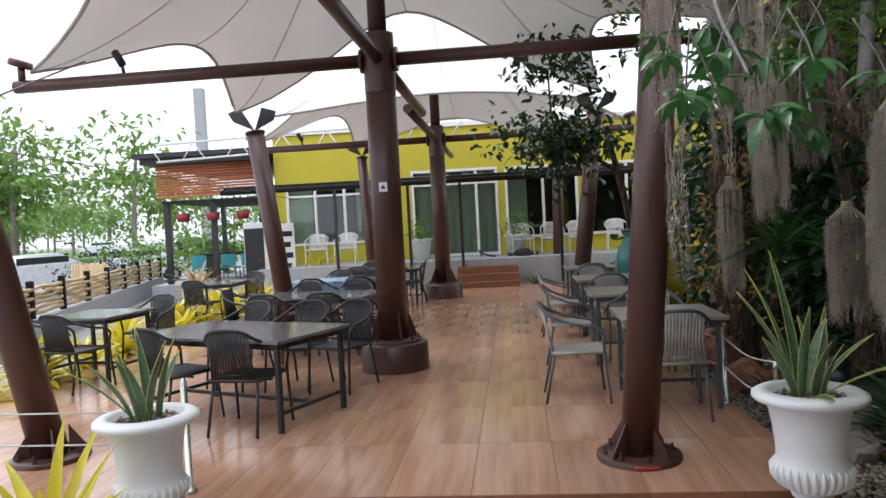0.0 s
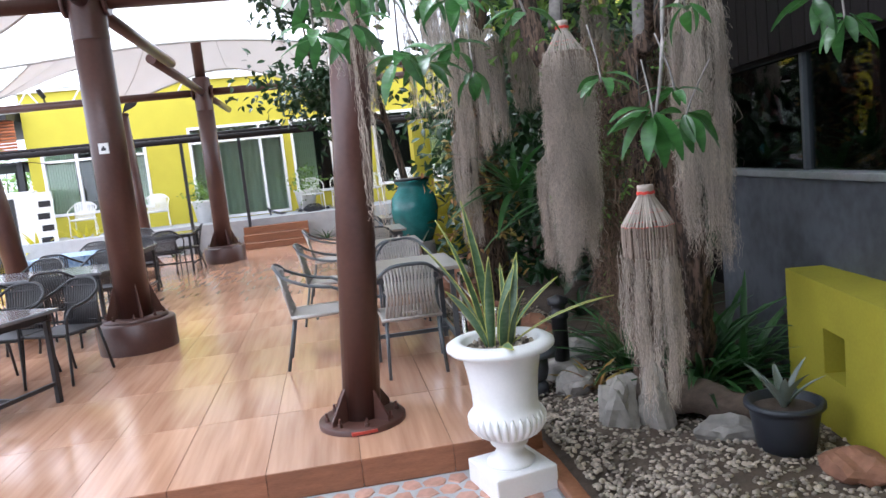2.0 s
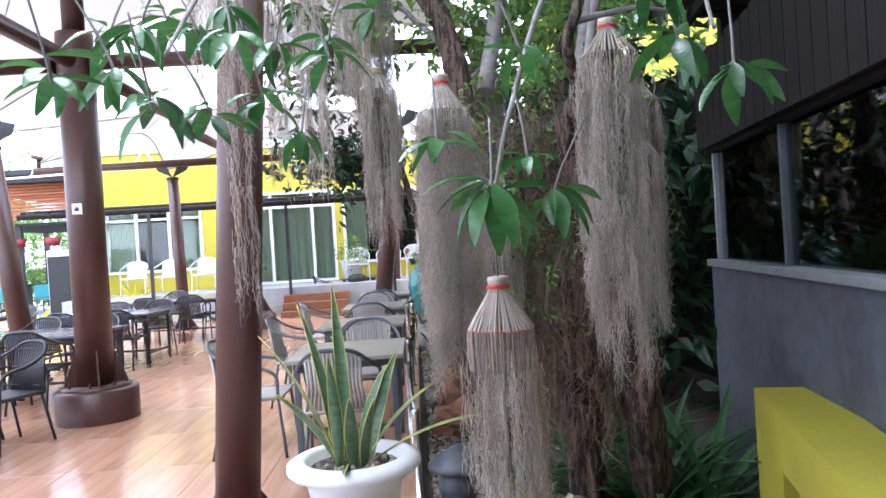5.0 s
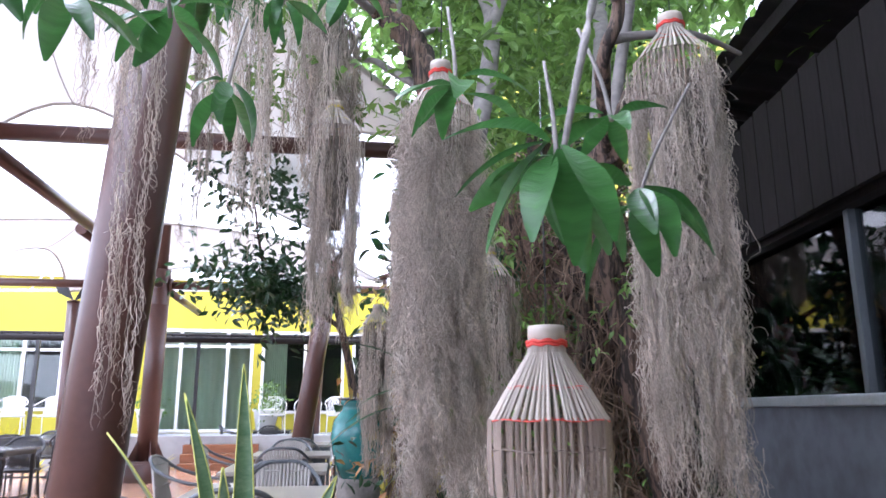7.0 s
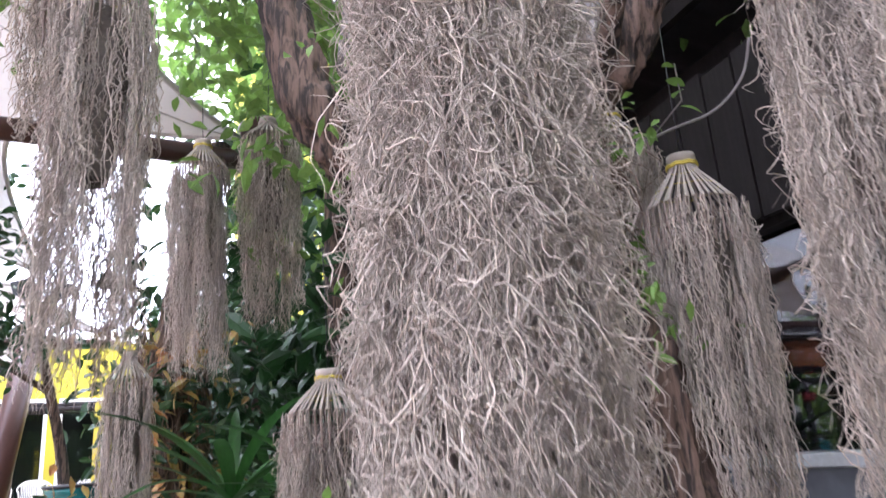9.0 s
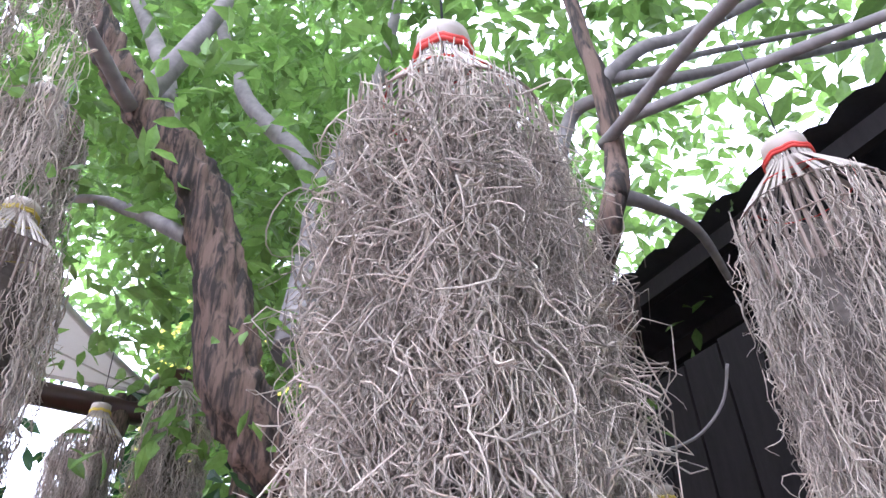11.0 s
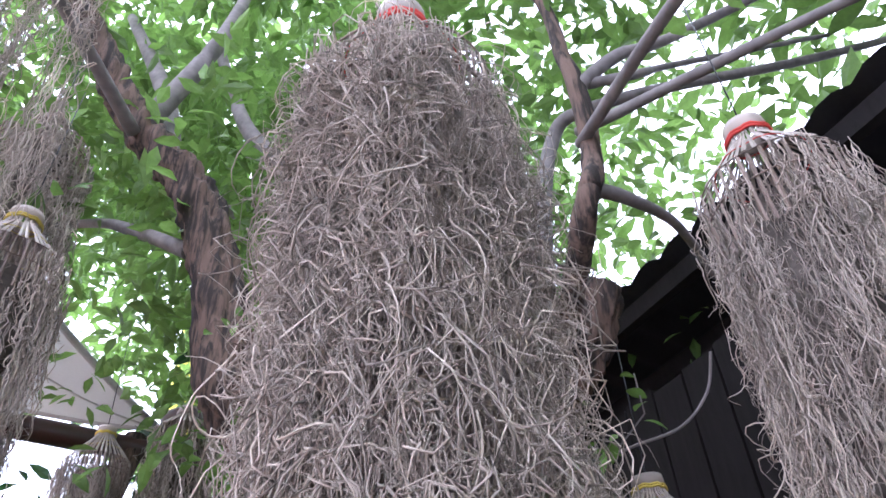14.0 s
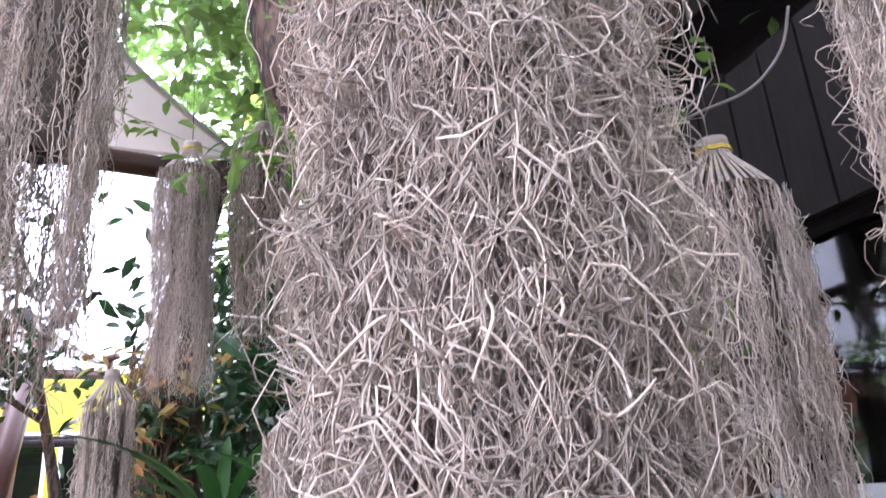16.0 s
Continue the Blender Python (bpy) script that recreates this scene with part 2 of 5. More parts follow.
def arc(pts, steps=6):
    """A smooth line through the points."""
    P = [Vector(p) for p in pts]
    out = []
    for i in range(len(P) - 1):
        p0, p1, p2, p3 = P[max(i - 1, 0)], P[i], P[i + 1], P[min(i + 2, len(P) - 1)]
        for s in range(steps):
            t = s / steps
            out.append(0.5 * ((2 * p1) + (p2 - p0) * t + (2 * p0 - 5 * p1 + 4 * p2 - p3) * t * t + (3 * p1 - p0 - 3 * p2 + p3) * t ** 3))
    return out + [P[-1]]


def lathe(profile, n=32, wob=0.0):
    bm = bmesh.new()
    rings = [[bm.verts.new((r * math.cos(6.28319 * k / n), r * math.sin(6.28319 * k / n), z)) for k in range(n)] for r, z in profile]
    for a, b in zip(rings, rings[1:]):
        for k in range(n):
            bm.faces.new((a[k], a[(k + 1) % n], b[(k + 1) % n], b[k])).smooth = True
    return bm


def blob(sx, sy, sz, seed, rough=0.3, sub=2):
    """An uneven stone."""
    bm = bmesh.new()
    bmesh.ops.create_icosphere(bm, subdivisions=sub, radius=1)
    for v in bm.verts:
        k = 1 + rough * noise.noise(v.co * 1.3 + Vector((seed * 7.1, seed * 3.3, 0))) + rough * 0.4 * noise.noise(v.co * 3.7 + Vector((seed, 0, seed)))
        v.co = Vector((v.co.x * sx * k, v.co.y * sy * k, max(v.co.z * sz * k, -0.4 * sz) + 0.4 * sz))
    return bm


def blade(length, width, bend, fold=0.15, n=6, tip=0.1, base=0.4, twist=0.0):
    """A strap or oval leaf that starts at the origin along +y and bends down."""
    V, Fc = [], []
    y = z = 0.0
    for i in range(n + 1):
        t = i / n
        w = width * (base + (1 - base) * math.sin(min(1, t * 1.9) * 1.5708)) * (1 - t ** 3 * (1 - tip)) * 0.5
        a = -bend * t
        if i:
            y += length / n * math.cos(a)
            z += length / n * math.sin(a)
        s = math.sin(twist * t)
        V += [(-w, y, z + fold * w + s * w), (0, y, z), (w, y, z + fold * w - s * w)]
        if i:
            k = 3 * i
            Fc += [(k - 3, k - 2, k + 1, k), (k - 2, k - 1, k + 2, k + 1)]
    return V, Fc


def place_mesh(verts, m):
    return [tuple(m @ Vector(v)) for v in verts]


# ---- plan: the deck lies turned a little to the walk ----
TURNED = 5.5
DECK = pose(0, 4.05, 0.16, 0, 0, -TURNED)


def D(u, v, z=0.0, rz=0.0):
    return DECK @ pose(u, v, z, 0, 0, rz)


def at(x, y, z=0.0, rz=0.0):
    return pose(x, y, z, 0, 0, rz)


# ---- ground ----
tagged(part("ground", boxes((-250, -60, -0.3, 150, 400, 0.0)), M_GROUND), "grey-brown paved ground around the restaurant", "ground", kind="structure")
g = part("soil_bed", bmesh.new(), M_SOIL)
V, Fc = [], []
nx, ny = 26, 80
for j in range(ny + 1):
    for i in range(nx + 1):
        x, y = 2.1 + 3.4 * i / nx, 2.2 + 12.5 * j / ny
        e = min(1, i / 3) * min(1, j / 3)
        V.append((x + 0.09 * (y - 4), y, 0.012 + e * (0.05 + 0.05 * noise.noise((x * 1.5, y * 1.5, 0)))))
for j in range(ny):
    for i in range(nx):
        k = j * (nx + 1) + i
        Fc.append((k, k + 1, k + nx + 2, k + nx + 1))
g.data.from_pydata(V, [], Fc)
tagged(g, "dark damp garden soil under pebbles", "garden bed", kind="structure")
tagged(part("kerb", boxes((2.03, -2.2, 0.0, 2.12, 0.1, 0.055), bev=0.01), M_RISER), "low brown tile kerb beside the gravel bed", "kerb", kind="structure").matrix_basis = pose(0, 4.05, 0, 0, 0, -TURNED)

# ---- deck ----
U0, U1, V1 = -4.92, 2.08, 15.5
deck = tagged(part("deck_floor", boxes((U0, 0.004, -0.14, U1, V1, -0.012)), M_GROUT), "glossy wood-look tiled terrace floor", "floor", kind="structure")
deck.matrix_basis = DECK

# ---- masts and sails ----
A, C = Vector((-0.6, 7.85, 0)), Vector((-0.05, 15.3, 0))
UX, VX = Vector((math.cos(radians(-TURNED)), math.sin(radians(-TURNED)), 0)), Vector((math.sin(radians(TURNED)), math.cos(radians(TURNED)), 0))
BEAMZ = 3.52


def bolts(parent, n, r, z, off=0.0):
    for k in range(n):
        a = 6.28319 * k / n + off
        bm = bmesh.new()
        bmesh.ops.create_cone(bm, cap_ends=True, segments=6, radius1=0.017, radius2=0.015, depth=0.022, matrix=Matrix.Translation((r * math.cos(a), r * math.sin(a), z + 0.011)))
        bmesh.ops.create_cone(bm, cap_ends=True, segments=8, radius1=0.008, radius2=0.008, depth=0.03, matrix=Matrix.Translation((r * math.cos(a), r * math.sin(a), z + 0.035)))
        part("bolt", bm, M_STEEL, parent)


def gussets(parent, n, r0, r1, h, z, off=0.0):
    for k in range(n):
        a = 6.28319 * k / n + off
        bm = bmesh.new()
        c, s = math.cos(a), math.sin(a)
        vs = []
        for w in (-0.006, 0.006):
            vs.append([bm.verts.new((r * c - w * s, r * s + w * c, zz)) for r, zz in ((r0, z), (r1, z), (r1, z + 0.03), (r0, z + h))])
        bm.faces.new(vs[0][::-1])
        bm.faces.new(vs[1])
        for i in range(4):
            bm.faces.new((vs[0][i], vs[0][(i + 1) % 4], vs[1][(i + 1) % 4], vs[1][i]))
        part("gusset", bm, M_STEEL, parent)


def main_mast(p, drum_r, arm, label, peak=6.3):
    e = thing("sail_mast", at(p.x, p.y, 0.16, -TURNED), label, "mast", "sail masts")
    part("drum", lathe([(0.001, 0.3), (drum_r - 0.02, 0.3), (drum_r, 0.28), (drum_r, 0.0)], 40), M_STEEL, e)
    part("base_plate", lathe([(0.001, 0.33), (drum_r - 0.06, 0.33), (drum_r - 0.06, 0.3)], 40), M_STEEL, e)
    part("pole", bar([(0, 0, 0.3), (0, 0, 3.62)], 0.165, 28), M_STEEL, e)
    part("upper_pole", bar([(0, 0, 3.6), (0, 0, peak)], 0.1, 20), M_STEEL, e)
    part("sleeve", lathe([(0.1, 3.64), (0.165, 3.64), (0.168, 3.55), (0.168, 3.0)], 28), M_STEEL, e)
    for s in (-1, 1):
        part("cross_arm", bar([(0.15 * s, 0, BEAMZ - 0.16), (arm * s, 0, BEAMZ - 0.16)], 0.072, 18), M_STEEL, e)
        part("flange", bar([(0.17 * s, 0, BEAMZ - 0.16), (0.205 * s, 0, BEAMZ - 0.16)], 0.13, 18), M_STEEL, e)
        part("end_collar", lathe([(0.0, 0.02), (0.12, 0.02), (0.13, 0.0), (0.13, -0.05), (0.115, -0.06), (0.11, -0.02), (0.0, -0.02)], 24), M_STEEL, e).matrix_basis = pose((arm - 0.08) * s, 0, BEAMZ + 0.12, 0, -18 * s, 0)
        part("end_strut", bar([((arm - 0.08) * s, 0, BEAMZ - 0.12), ((arm - 0.08) * s, 0, BEAMZ + 0.11)], 0.04, 10), M_STEEL, e)
        part("flood_lamp", tube(bar([(2.9 * s, 0, BEAMZ - 0.1), (2.92 * s, 0, BEAMZ + 0.02)], 0.02, 8), [(2.9 * s, -0.02, BEAMZ), (2.99 * s, 0, BEAMZ + 0.15)], 0.045, 12), M_BLACK, e)
        part("ridge_arm", bar([(0, 0.15 * s, BEAMZ - 0.16), (0, (3.75 if s > 0 else 4.2) * s, BEAMZ - 0.16)], 0.072, 18), M_STEEL, e)
    bolts(e, 8, drum_r - 0.1, 0.33, 0.2)
    gussets(e, 4, 0.16, drum_r - 0.1, 0.34, 0.33, 0.5)
    return e


ma = main_mast(A, 0.37, 4.2, "thick brown steel sail mast on a round drum base")
part("notice", boxes((-0.045, -0.172, 1.93, 0.045, -0.166, 2.03)), M_WHITE, ma, "small white notice plate")
part("notice_mark", boxes((-0.02, -0.176, 1.96, 0.02, -0.172, 1.985), (-0.008, -0.176, 1.985, 0.008, -0.172, 2.0)), M_BLACK, ma)
mc = main_mast(C, 0.4, 4.1, "thick brown steel sail mast on a wide drum", 7.3)


def lean_mast(b, top, r, label, plate=0.265, z0=0.16):
    """A leaning edge mast with round foot plate, gussets and sail plates on top."""
    e = thing("edge_mast", at(b[0], b[1], z0), label, "mast", "edge masts")
    t = Vector(top) - Vector((b[0], b[1], z0))
    part("pole", bar([(0, 0, 0.03), t], [r, r * 0.97], 24), M_STEEL, e)
    part("foot_plate", lathe([(0.001, 0.035), (plate - 0.005, 0.035), (plate, 0.03), (plate, 0.0)], 40), M_STEEL, e)
    bolts(e, 8, plate - 0.05, 0.035)
    gussets(e, 4, r * 0.98, plate - 0.03, 0.2, 0.035, 0.6)
    d = t.normalized()
    part("cap", bar([t, t + d * 0.03], r * 1.08, 24), M_STEEL, e)
    for s in (-1, 1):
        bm = bmesh.new()
        q = [t + d * 0.05, t + d * 0.4 + Vector((0.16 * s, 0.0, 0)), t + d * 0.34 + Vector((0.36 * s, 0.02, 0)), t + d * 0.2 + Vector((0.3 * s, 0.02, 0))]
        a = [bm.verts.new(p) for p in q]
        b2 = [bm.verts.new(p + Vector((0, 0.025, 0))) for p in q]
        bm.faces.new(a)
        bm.faces.new(b2[::-1])
        for i in range(4):
            bm.faces.new((a[i], b2[i], b2[(i + 1) % 4], a[(i + 1) % 4]))
        part("sail_plate", bm, M_BLACK, e)
    return e


EDGE = [((1.17, 4.53), (1.42, 4.35, 3.5), 0.116), ((-2.92, 5.15), (-3.5, 4.9, 3.5), 0.125), ((-2.3, 10.5), (-2.72, 10.75, 3.2), 0.135),
        ((-1.62, 16.3), (-1.8, 16.8, 3.35), 0.12), ((2.28, 12.4), (2.75, 12.6, 3.5), 0.14), ((2.95, 18.7), (3.1, 19.0, 3.4), 0.14)]
for b, t, r in EDGE:
    em = lean_mast(b, t, r, "leaning brown steel edge mast bolted to the floor")
    if b[0] == 1.17:
        part("rust_mark", boxes((-0.1, -0.271, 0.012, 0.05, -0.245, 0.028)), M_RED, em, "strip of red primer on the plate")


def sail(centre, anchors, top, label):
    """A tent-shaped membrane: high in the middle, low at its anchors, with hollow edges."""
    n, rings = 16, 14
    ang = sorted(anchors, key=lambda p: math.atan2(p[1] - centre.y, p[0] - centre.x))
    V, Fc = [], []
    cols = len(ang) * n
    for i in range(rings + 1):
        f = 0.06 + 0.94 * i / rings
        for k in range(cols):
            a, b, t = Vector(ang[k // n]), Vector(ang[(k // n + 1) % len(ang)]), (k % n) / n
            e = a.lerp(b, t)
            mid = 4 * t * (1 - t)
            side = min(a.y, b.y) - centre.y > 1.5, centre.y - max(a.y, b.y) > 1.5
            hollow = (0.45 if side[0] and centre.y < 10 else 0.1 if side[1] and centre.y > 10 else 0.25) * mid
            e = e.lerp(Vector((centre.x, centre.y, e.z)), hollow)
            e.z += 0.2 * mid + (top - e.z) * hollow ** 1.55
            p = Vector((centre.x, centre.y, 0)).lerp(Vector((e.x, e.y, 0)), f)
            p.z = e.z + (top - e.z) * (1 - f) ** 1.55
            V.append(tuple(p))
    for i in range(rings):
        for k in range(cols):
            Fc.append((i * cols + k, i * cols + (k + 1) % cols, (i + 1) * cols + (k + 1) % cols, (i + 1) * cols + k))
    e = thing("shade_sail", pose(0, 0, 0), label, "shade sail", "shade sails")
    raw("membrane", V, Fc, M_SAIL, e, smooth=True)
    for k in range(0, cols, 8):
        part("seam", bar([(V[i * cols + k][0], V[i * cols + k][1], V[i * cols + k][2] - 0.003) for i in range(rings + 1)], 0.007, 5), M_SEAM, e)
    edge = [V[rings * cols + k] for k in range(cols)] + [V[rings * cols]]
    part("edge_hem", bar(edge, 0.022, 6), M_SEAM, e)
    return e


def arm_end(p, s):
    q = p + UX * (4.0 * s)
    return (q.x, q.y, BEAMZ + 0.16)


far_left, far_right = (-1.95, 17.0, 3.6), (3.2, 19.2, 3.7)
sail(A, [arm_end(A, -1), arm_end(A, 1), (-3.5, 4.8, 3.85), (1.5, 4.15, 3.85), (-2.95, 10.6, 3.5), (2.7, 12.0, 3.8)], 6.2, "off-white tensioned shade sail with radial seams")
sail(C, [arm_end(C, -1), arm_end(C, 1), (-2.55, 11.1, 3.5), (3.0, 12.9, 3.8), far_left, far_right], 7.2, "off-white tensioned shade sail over the far tables")
for a, b in (((-4.2, 4.6, 2.2), (-3.9, 10.2, 4.6)), ((-5.4, 8.4, 3.2), (-2.8, 4.7, 5.0)), ((-7.0, 11.4, 3.25), (-3.9, 21, 2.6))):
    tagged(part("cable", bar([a, b], 0.009, 6), M_STEEL), "thin dark steel stay cable of the sails", "cable", "stay cables")

# ---- yellow house at the back ----
HOUSE = pose(1.02, 20.0, 0.82, 0, 0, -3.0)
house = thing("wall_back", HOUSE, "lime-yellow house wall with white windows", "wall", kind="structure")


def wall_with_holes(x0, x1, z0, z1, holes, y0, y1):
    """Boxes that fill a wall round its openings (x0, x1, z0, z1)."""
    bm = bmesh.new()
    xs = sorted({x0, x1, *[h[0] for h in holes], *[h[1] for h in holes]})
    for a, b in zip(xs, xs[1:]):
        cut = sorted((h[2], h[3]) for h in holes if h[0] <= a and h[1] >= b)
        z = z0
        for c, d in cut:
            if c > z:
                box(bm, a, y0, z, b, y1, c)
            z = d
        if z < z1:
            box(bm, a, y0, z, b, y1, z1)
    return bm


WIN = [(-5.4, -2.9, 0.5, 2.2), (-1.85, 0.55, 0.0, 2.42), (0.75, 2.75, 0.42, 2.4), (2.95, 5.2, 0.42, 2.4), (5.6, 8.5, 0.42, 2.4)]
part("wall", wall_with_holes(-5.7, 12, -0.8, 3.6, WIN, 0.0, 0.2), M_YELLOW, house)
part("parapet", boxes((-5.8, -0.08, 3.6, 12, 0.25, 3.72)), M_WHITE, house)
# shell behind the windows, its darkness put into the colour
tagged(part("back_room", boxes((-5.7, 3.0, -0.8, 12, 3.1, 3.6), (-5.7, 0.2, 3.5, 12, 3.0, 3.6), (-5.7, 0.2, -0.1, 12, 3.0, 0.0)), M_DARK), "room shell behind the house windows, coloured near-black for shade", "room", kind="structure").matrix_basis = HOUSE


def window(x0, x1, z0, z1, posts, transom, curtain, name):
    e = thing(name, HOUSE @ pose(x0, 0, z0), "white aluminium window with green curtains behind", "window", "house windows", kind="structure")
    w, h = x1 - x0, z1 - z0
    part("window_frame", boxes((0, -0.04, 0, w, 0.08, 0.07), (0, -0.04, h - 0.07, w, 0.08, h), (0, -0.04, 0.07, 0.07, 0.08, h - 0.07), (w - 0.07, -0.04, 0.07, w, 0.08, h - 0.07)), M_WHITE, e)
    if transom:
        part("transom", boxes((0.07, -0.035, transom, w - 0.07, 0.07, transom + 0.06)), M_WHITE, e)
    for p in posts:
        part("mullion", boxes((p * w - 0.035, -0.036, 0.07, p * w + 0.035, 0.072, h - 0.07)), M_WHITE, e)
    edges = [0, *posts, 1]
    for a, b in zip(edges, edges[1:]):
        part("pane", boxes((a * w + 0.04, 0.02, 0.05, b * w - 0.04, 0.028, h - 0.05)), M_GLASS, e).visible_shadow = False
    for a, b in curtain:
        n = 60
        V = [(a * w + (b - a) * w * i / n, 0.2 + 0.03 * math.sin(i * 1.1), z) for z in (0.03, h - 0.02) for i in range(n + 1)]
        raw("curtain", V, [(i, i + 1, n + 2 + i, n + 1 + i) for i in range(n)], M_CURTAIN, e, "pale green pleated curtain", True)
    return e


window(*WIN[0], [0.33, 0.66], 1.35, [(0.02, 0.28), (0.78, 0.98)], "window_1")
window(*WIN[1], [0.3, 0.75], 1.98, [(0.02, 0.98)], "door_1")
window(*WIN[2], [0.52], 1.75, [(0.02, 0.3)], "window_2")
window(*WIN[3], [0.5], 1.75, [(0.7, 0.98)], "window_3")
window(*WIN[4], [0.33, 0.66], 1.75, [(0.02, 0.3)], "window_4")
tagged(part("terrace_plinth", boxes((-5.7, -2.0, -0.8, 12, 0.0, -0.02)), M_GREYCONC), "raised concrete plinth before the house", "plinth", kind="structure").matrix_basis = HOUSE
for k in range(3):
    tagged(part("step", boxes((-0.6, -2.0 - 0.3 * (k + 1), -0.8, 0.9, -2.0 - 0.3 * k, -0.18 - 0.17 * k), bev=0.01), M_RISER), "low tiled step up to the house door", "step", "door steps", kind="structure").matrix_basis = HOUSE
perg = thing("pergola", HOUSE @ pose(0, -2.1, 0), "black steel pergola with weathered beams before the house", "pergola")
part("beam", bar([(-6.5, 0, 1.98), (8, 0, 1.98)], 0.07, 8), M_CHAR, perg)
part("beam", bar([(-6.5, 0.25, 2.08), (8, 0.25, 2.08)], 0.05, 8), M_CHAR, perg)
for x in (-3.6, -1.75, -0.45, 2.0, 4.6, 7):
    part("post", boxes((x - 0.035, -0.035, -0.8, x + 0.035, 0.035, 1.95)), M_BLACK, perg)
for i in range(48):
    part("rafter", bar([(-6.4 + 0.3 * i, -0.05, 2.06), (-6.4 + 0.3 * i, 1.2, 2.13)], 0.02, 6), M_CHAR, perg)
truss = thing("roof_truss", HOUSE @ pose(-5.0, -1.2, 2.95), "white welded steel truss along the house", "truss")
part("chord", bar([(-3.5, 0, 0.0), (5, 0, 0.25)], 0.03, 8), M_TRUSS, truss)
part("chord", bar([(-3.5, 0, 0.45), (5, 0, 0.7)], 0.03, 8), M_TRUSS, truss)
for i in range(14):
    x = -3.4 + 0.6 * i
    z = 0.03 * (x + 3.5)
    part("strut", bar([(x, 0, z), (x + 0.3 * (1 if i % 2 else -1), 0, z + 0.45)], 0.02, 6), M_TRUSS, truss)

# ---- dark restaurant room beside the garden ----
WANG = 14.0
ROOM = pose(4.127, 4.706, 0, 0, 0, -WANG)     # its y runs along the wall, x goes in
room = thing("wall_side", ROOM, "polished grey concrete wall under a long window", "wall", kind="structure")
part("wall", boxes((0, -6, 0, 0.15, 0.55, 1.35)), M_CONC, room)
part("sill", boxes((-0.03, -6, 1.35, 0.18, 0.55, 1.395), bev=0.006), M_FRAME, room)
part("lintel", boxes((0.0, -6, 2.1, 0.12, 0.55, 2.4)), M_CHAR, room)
for y in (0.5, -0.75, -2.0, -3.3, -4.6):
    part("window_post", boxes((0.03, y - 0.018, 1.395, 0.1, y + 0.018, 2.1), bev=0.003), M_FRAME if y > 0 else M_GREYM, room)
part("pane", boxes((0.06, -6, 1.395, 0.068, 0.5, 2.1)), M_TINT, room).visible_shadow = False
for i in range(44):
    y = 0.5 - 0.15 * i
    part("board", boxes((-0.06, y - 0.14, 2.12, -0.03, y, 2.7 + 0.01 * (i % 3))), M_CHAR, room)
# dining room shell, the gloom is in its near-black surfaces
tagged(part("room_shell", boxes((4.5, -6, 0, 4.6, 0.6, 3.2), (0.15, 0.55, 0, 4.5, 0.65, 3.2), (0.15, -6.1, 0, 4.5, -6, 3.2), (0.15, -6, 3.1, 4.5, 0.6, 3.2), (0.15, -6, 0.0, 4.5, 0.6, 0.02)), M_DARK), "dining room shell behind glass, coloured near-black for shade", "room", kind="structure").matrix_basis = ROOM
roofE = thing("corrugated_roof", ROOM, "dark corrugated sheet roof with rusty purlins", "roof", kind="structure")
V, Fc = [], []
n = 130
for i in range(n + 1):
    y = -6.5 + 7.1 * i / n
    for x, z in ((-0.12, 3.1), (0.6, 2.99), (2.2, 2.75)):
        V.append((x, y, z + 0.018 * math.sin(i * 2.1)))
        V.append((x, y, z + 0.018 * math.sin(i * 2.1) + 0.006))
for i in range(n):
    k = i * 6
    for s in (0, 2):
        Fc += [(k + s, k + s + 2, k + s + 8, k + s + 6), (k + s + 1, k + s + 7, k + s + 9, k + s + 3)]
raw("sheet", V, Fc, M_ROOF, roofE, smooth=True)
for x, z in ((-0.06, 3.04), (0.28, 2.99), (0.6, 2.93)):
    part("purlin", boxes((x - 0.02, -6.3, z - 0.06, x + 0.02, 0.7, z + 0.01)), M_CHAR, roofE)
for y in (0.4, -1.6, -3.6):
    part("rafter", bar([(-0.1, y, 3.03), (0.8, y, 2.88)], 0.03, 8), M_CHAR, roofE)

# unseen plain wall and porch, added behind the entrance to block sky light
rear = tagged(part("light_block_rear", boxes((-7, -5.2, 0, 9, -5.0, 4.4), (-7, -5.0, 3.0, 9, 0.9, 3.12), (8.8, -5, 0, 9, 2, 4.4)), M_CONC), "unseen dark wall and porch added to cut light from behind", "wall", kind="structure")

tall = thing("wall_upper", pose(5.9, 14.7, 0), "tall lime-yellow house wall behind the garden tree", "wall", kind="structure")
part("wall", wall_with_holes(0, 7.5, 0, 9.6, [(4.3, 5.7, 7.0, 9.0), (1.0, 2.2, 5.6, 7.0)], 0, 0.2), M_YELLOW, tall)
part("parapet", boxes((-0.1, -0.12, 9.6, 7.6, 0.3, 9.8), (-0.1, -0.12, 5.2, 7.6, -0.002, 5.32)), M_WHITE, tall)
for x0, x1, z0, z1 in ((4.3, 5.7, 7.0, 9.0), (1.0, 2.2, 5.6, 7.0)):
    part("window_frame", wall_with_holes(x0, x1, z0, z1, [(x0 + 0.07, (x0 + x1) / 2 - 0.035, z0 + 0.07, z1 - 0.07), ((x0 + x1) / 2 + 0.035, x1 - 0.07, z0 + 0.07, z1 - 0.07)], 0.02, 0.12), M_WHITE, tall)
    part("pane", boxes((x0 + 0.05, 0.06, z0 + 0.05, x1 - 0.05, 0.07, z1 - 0.05)), M_GLASS, tall)
    part("blind", boxes((x0, 0.22, z0, x1, 0.24, z1)), M_CURTAIN, tall)
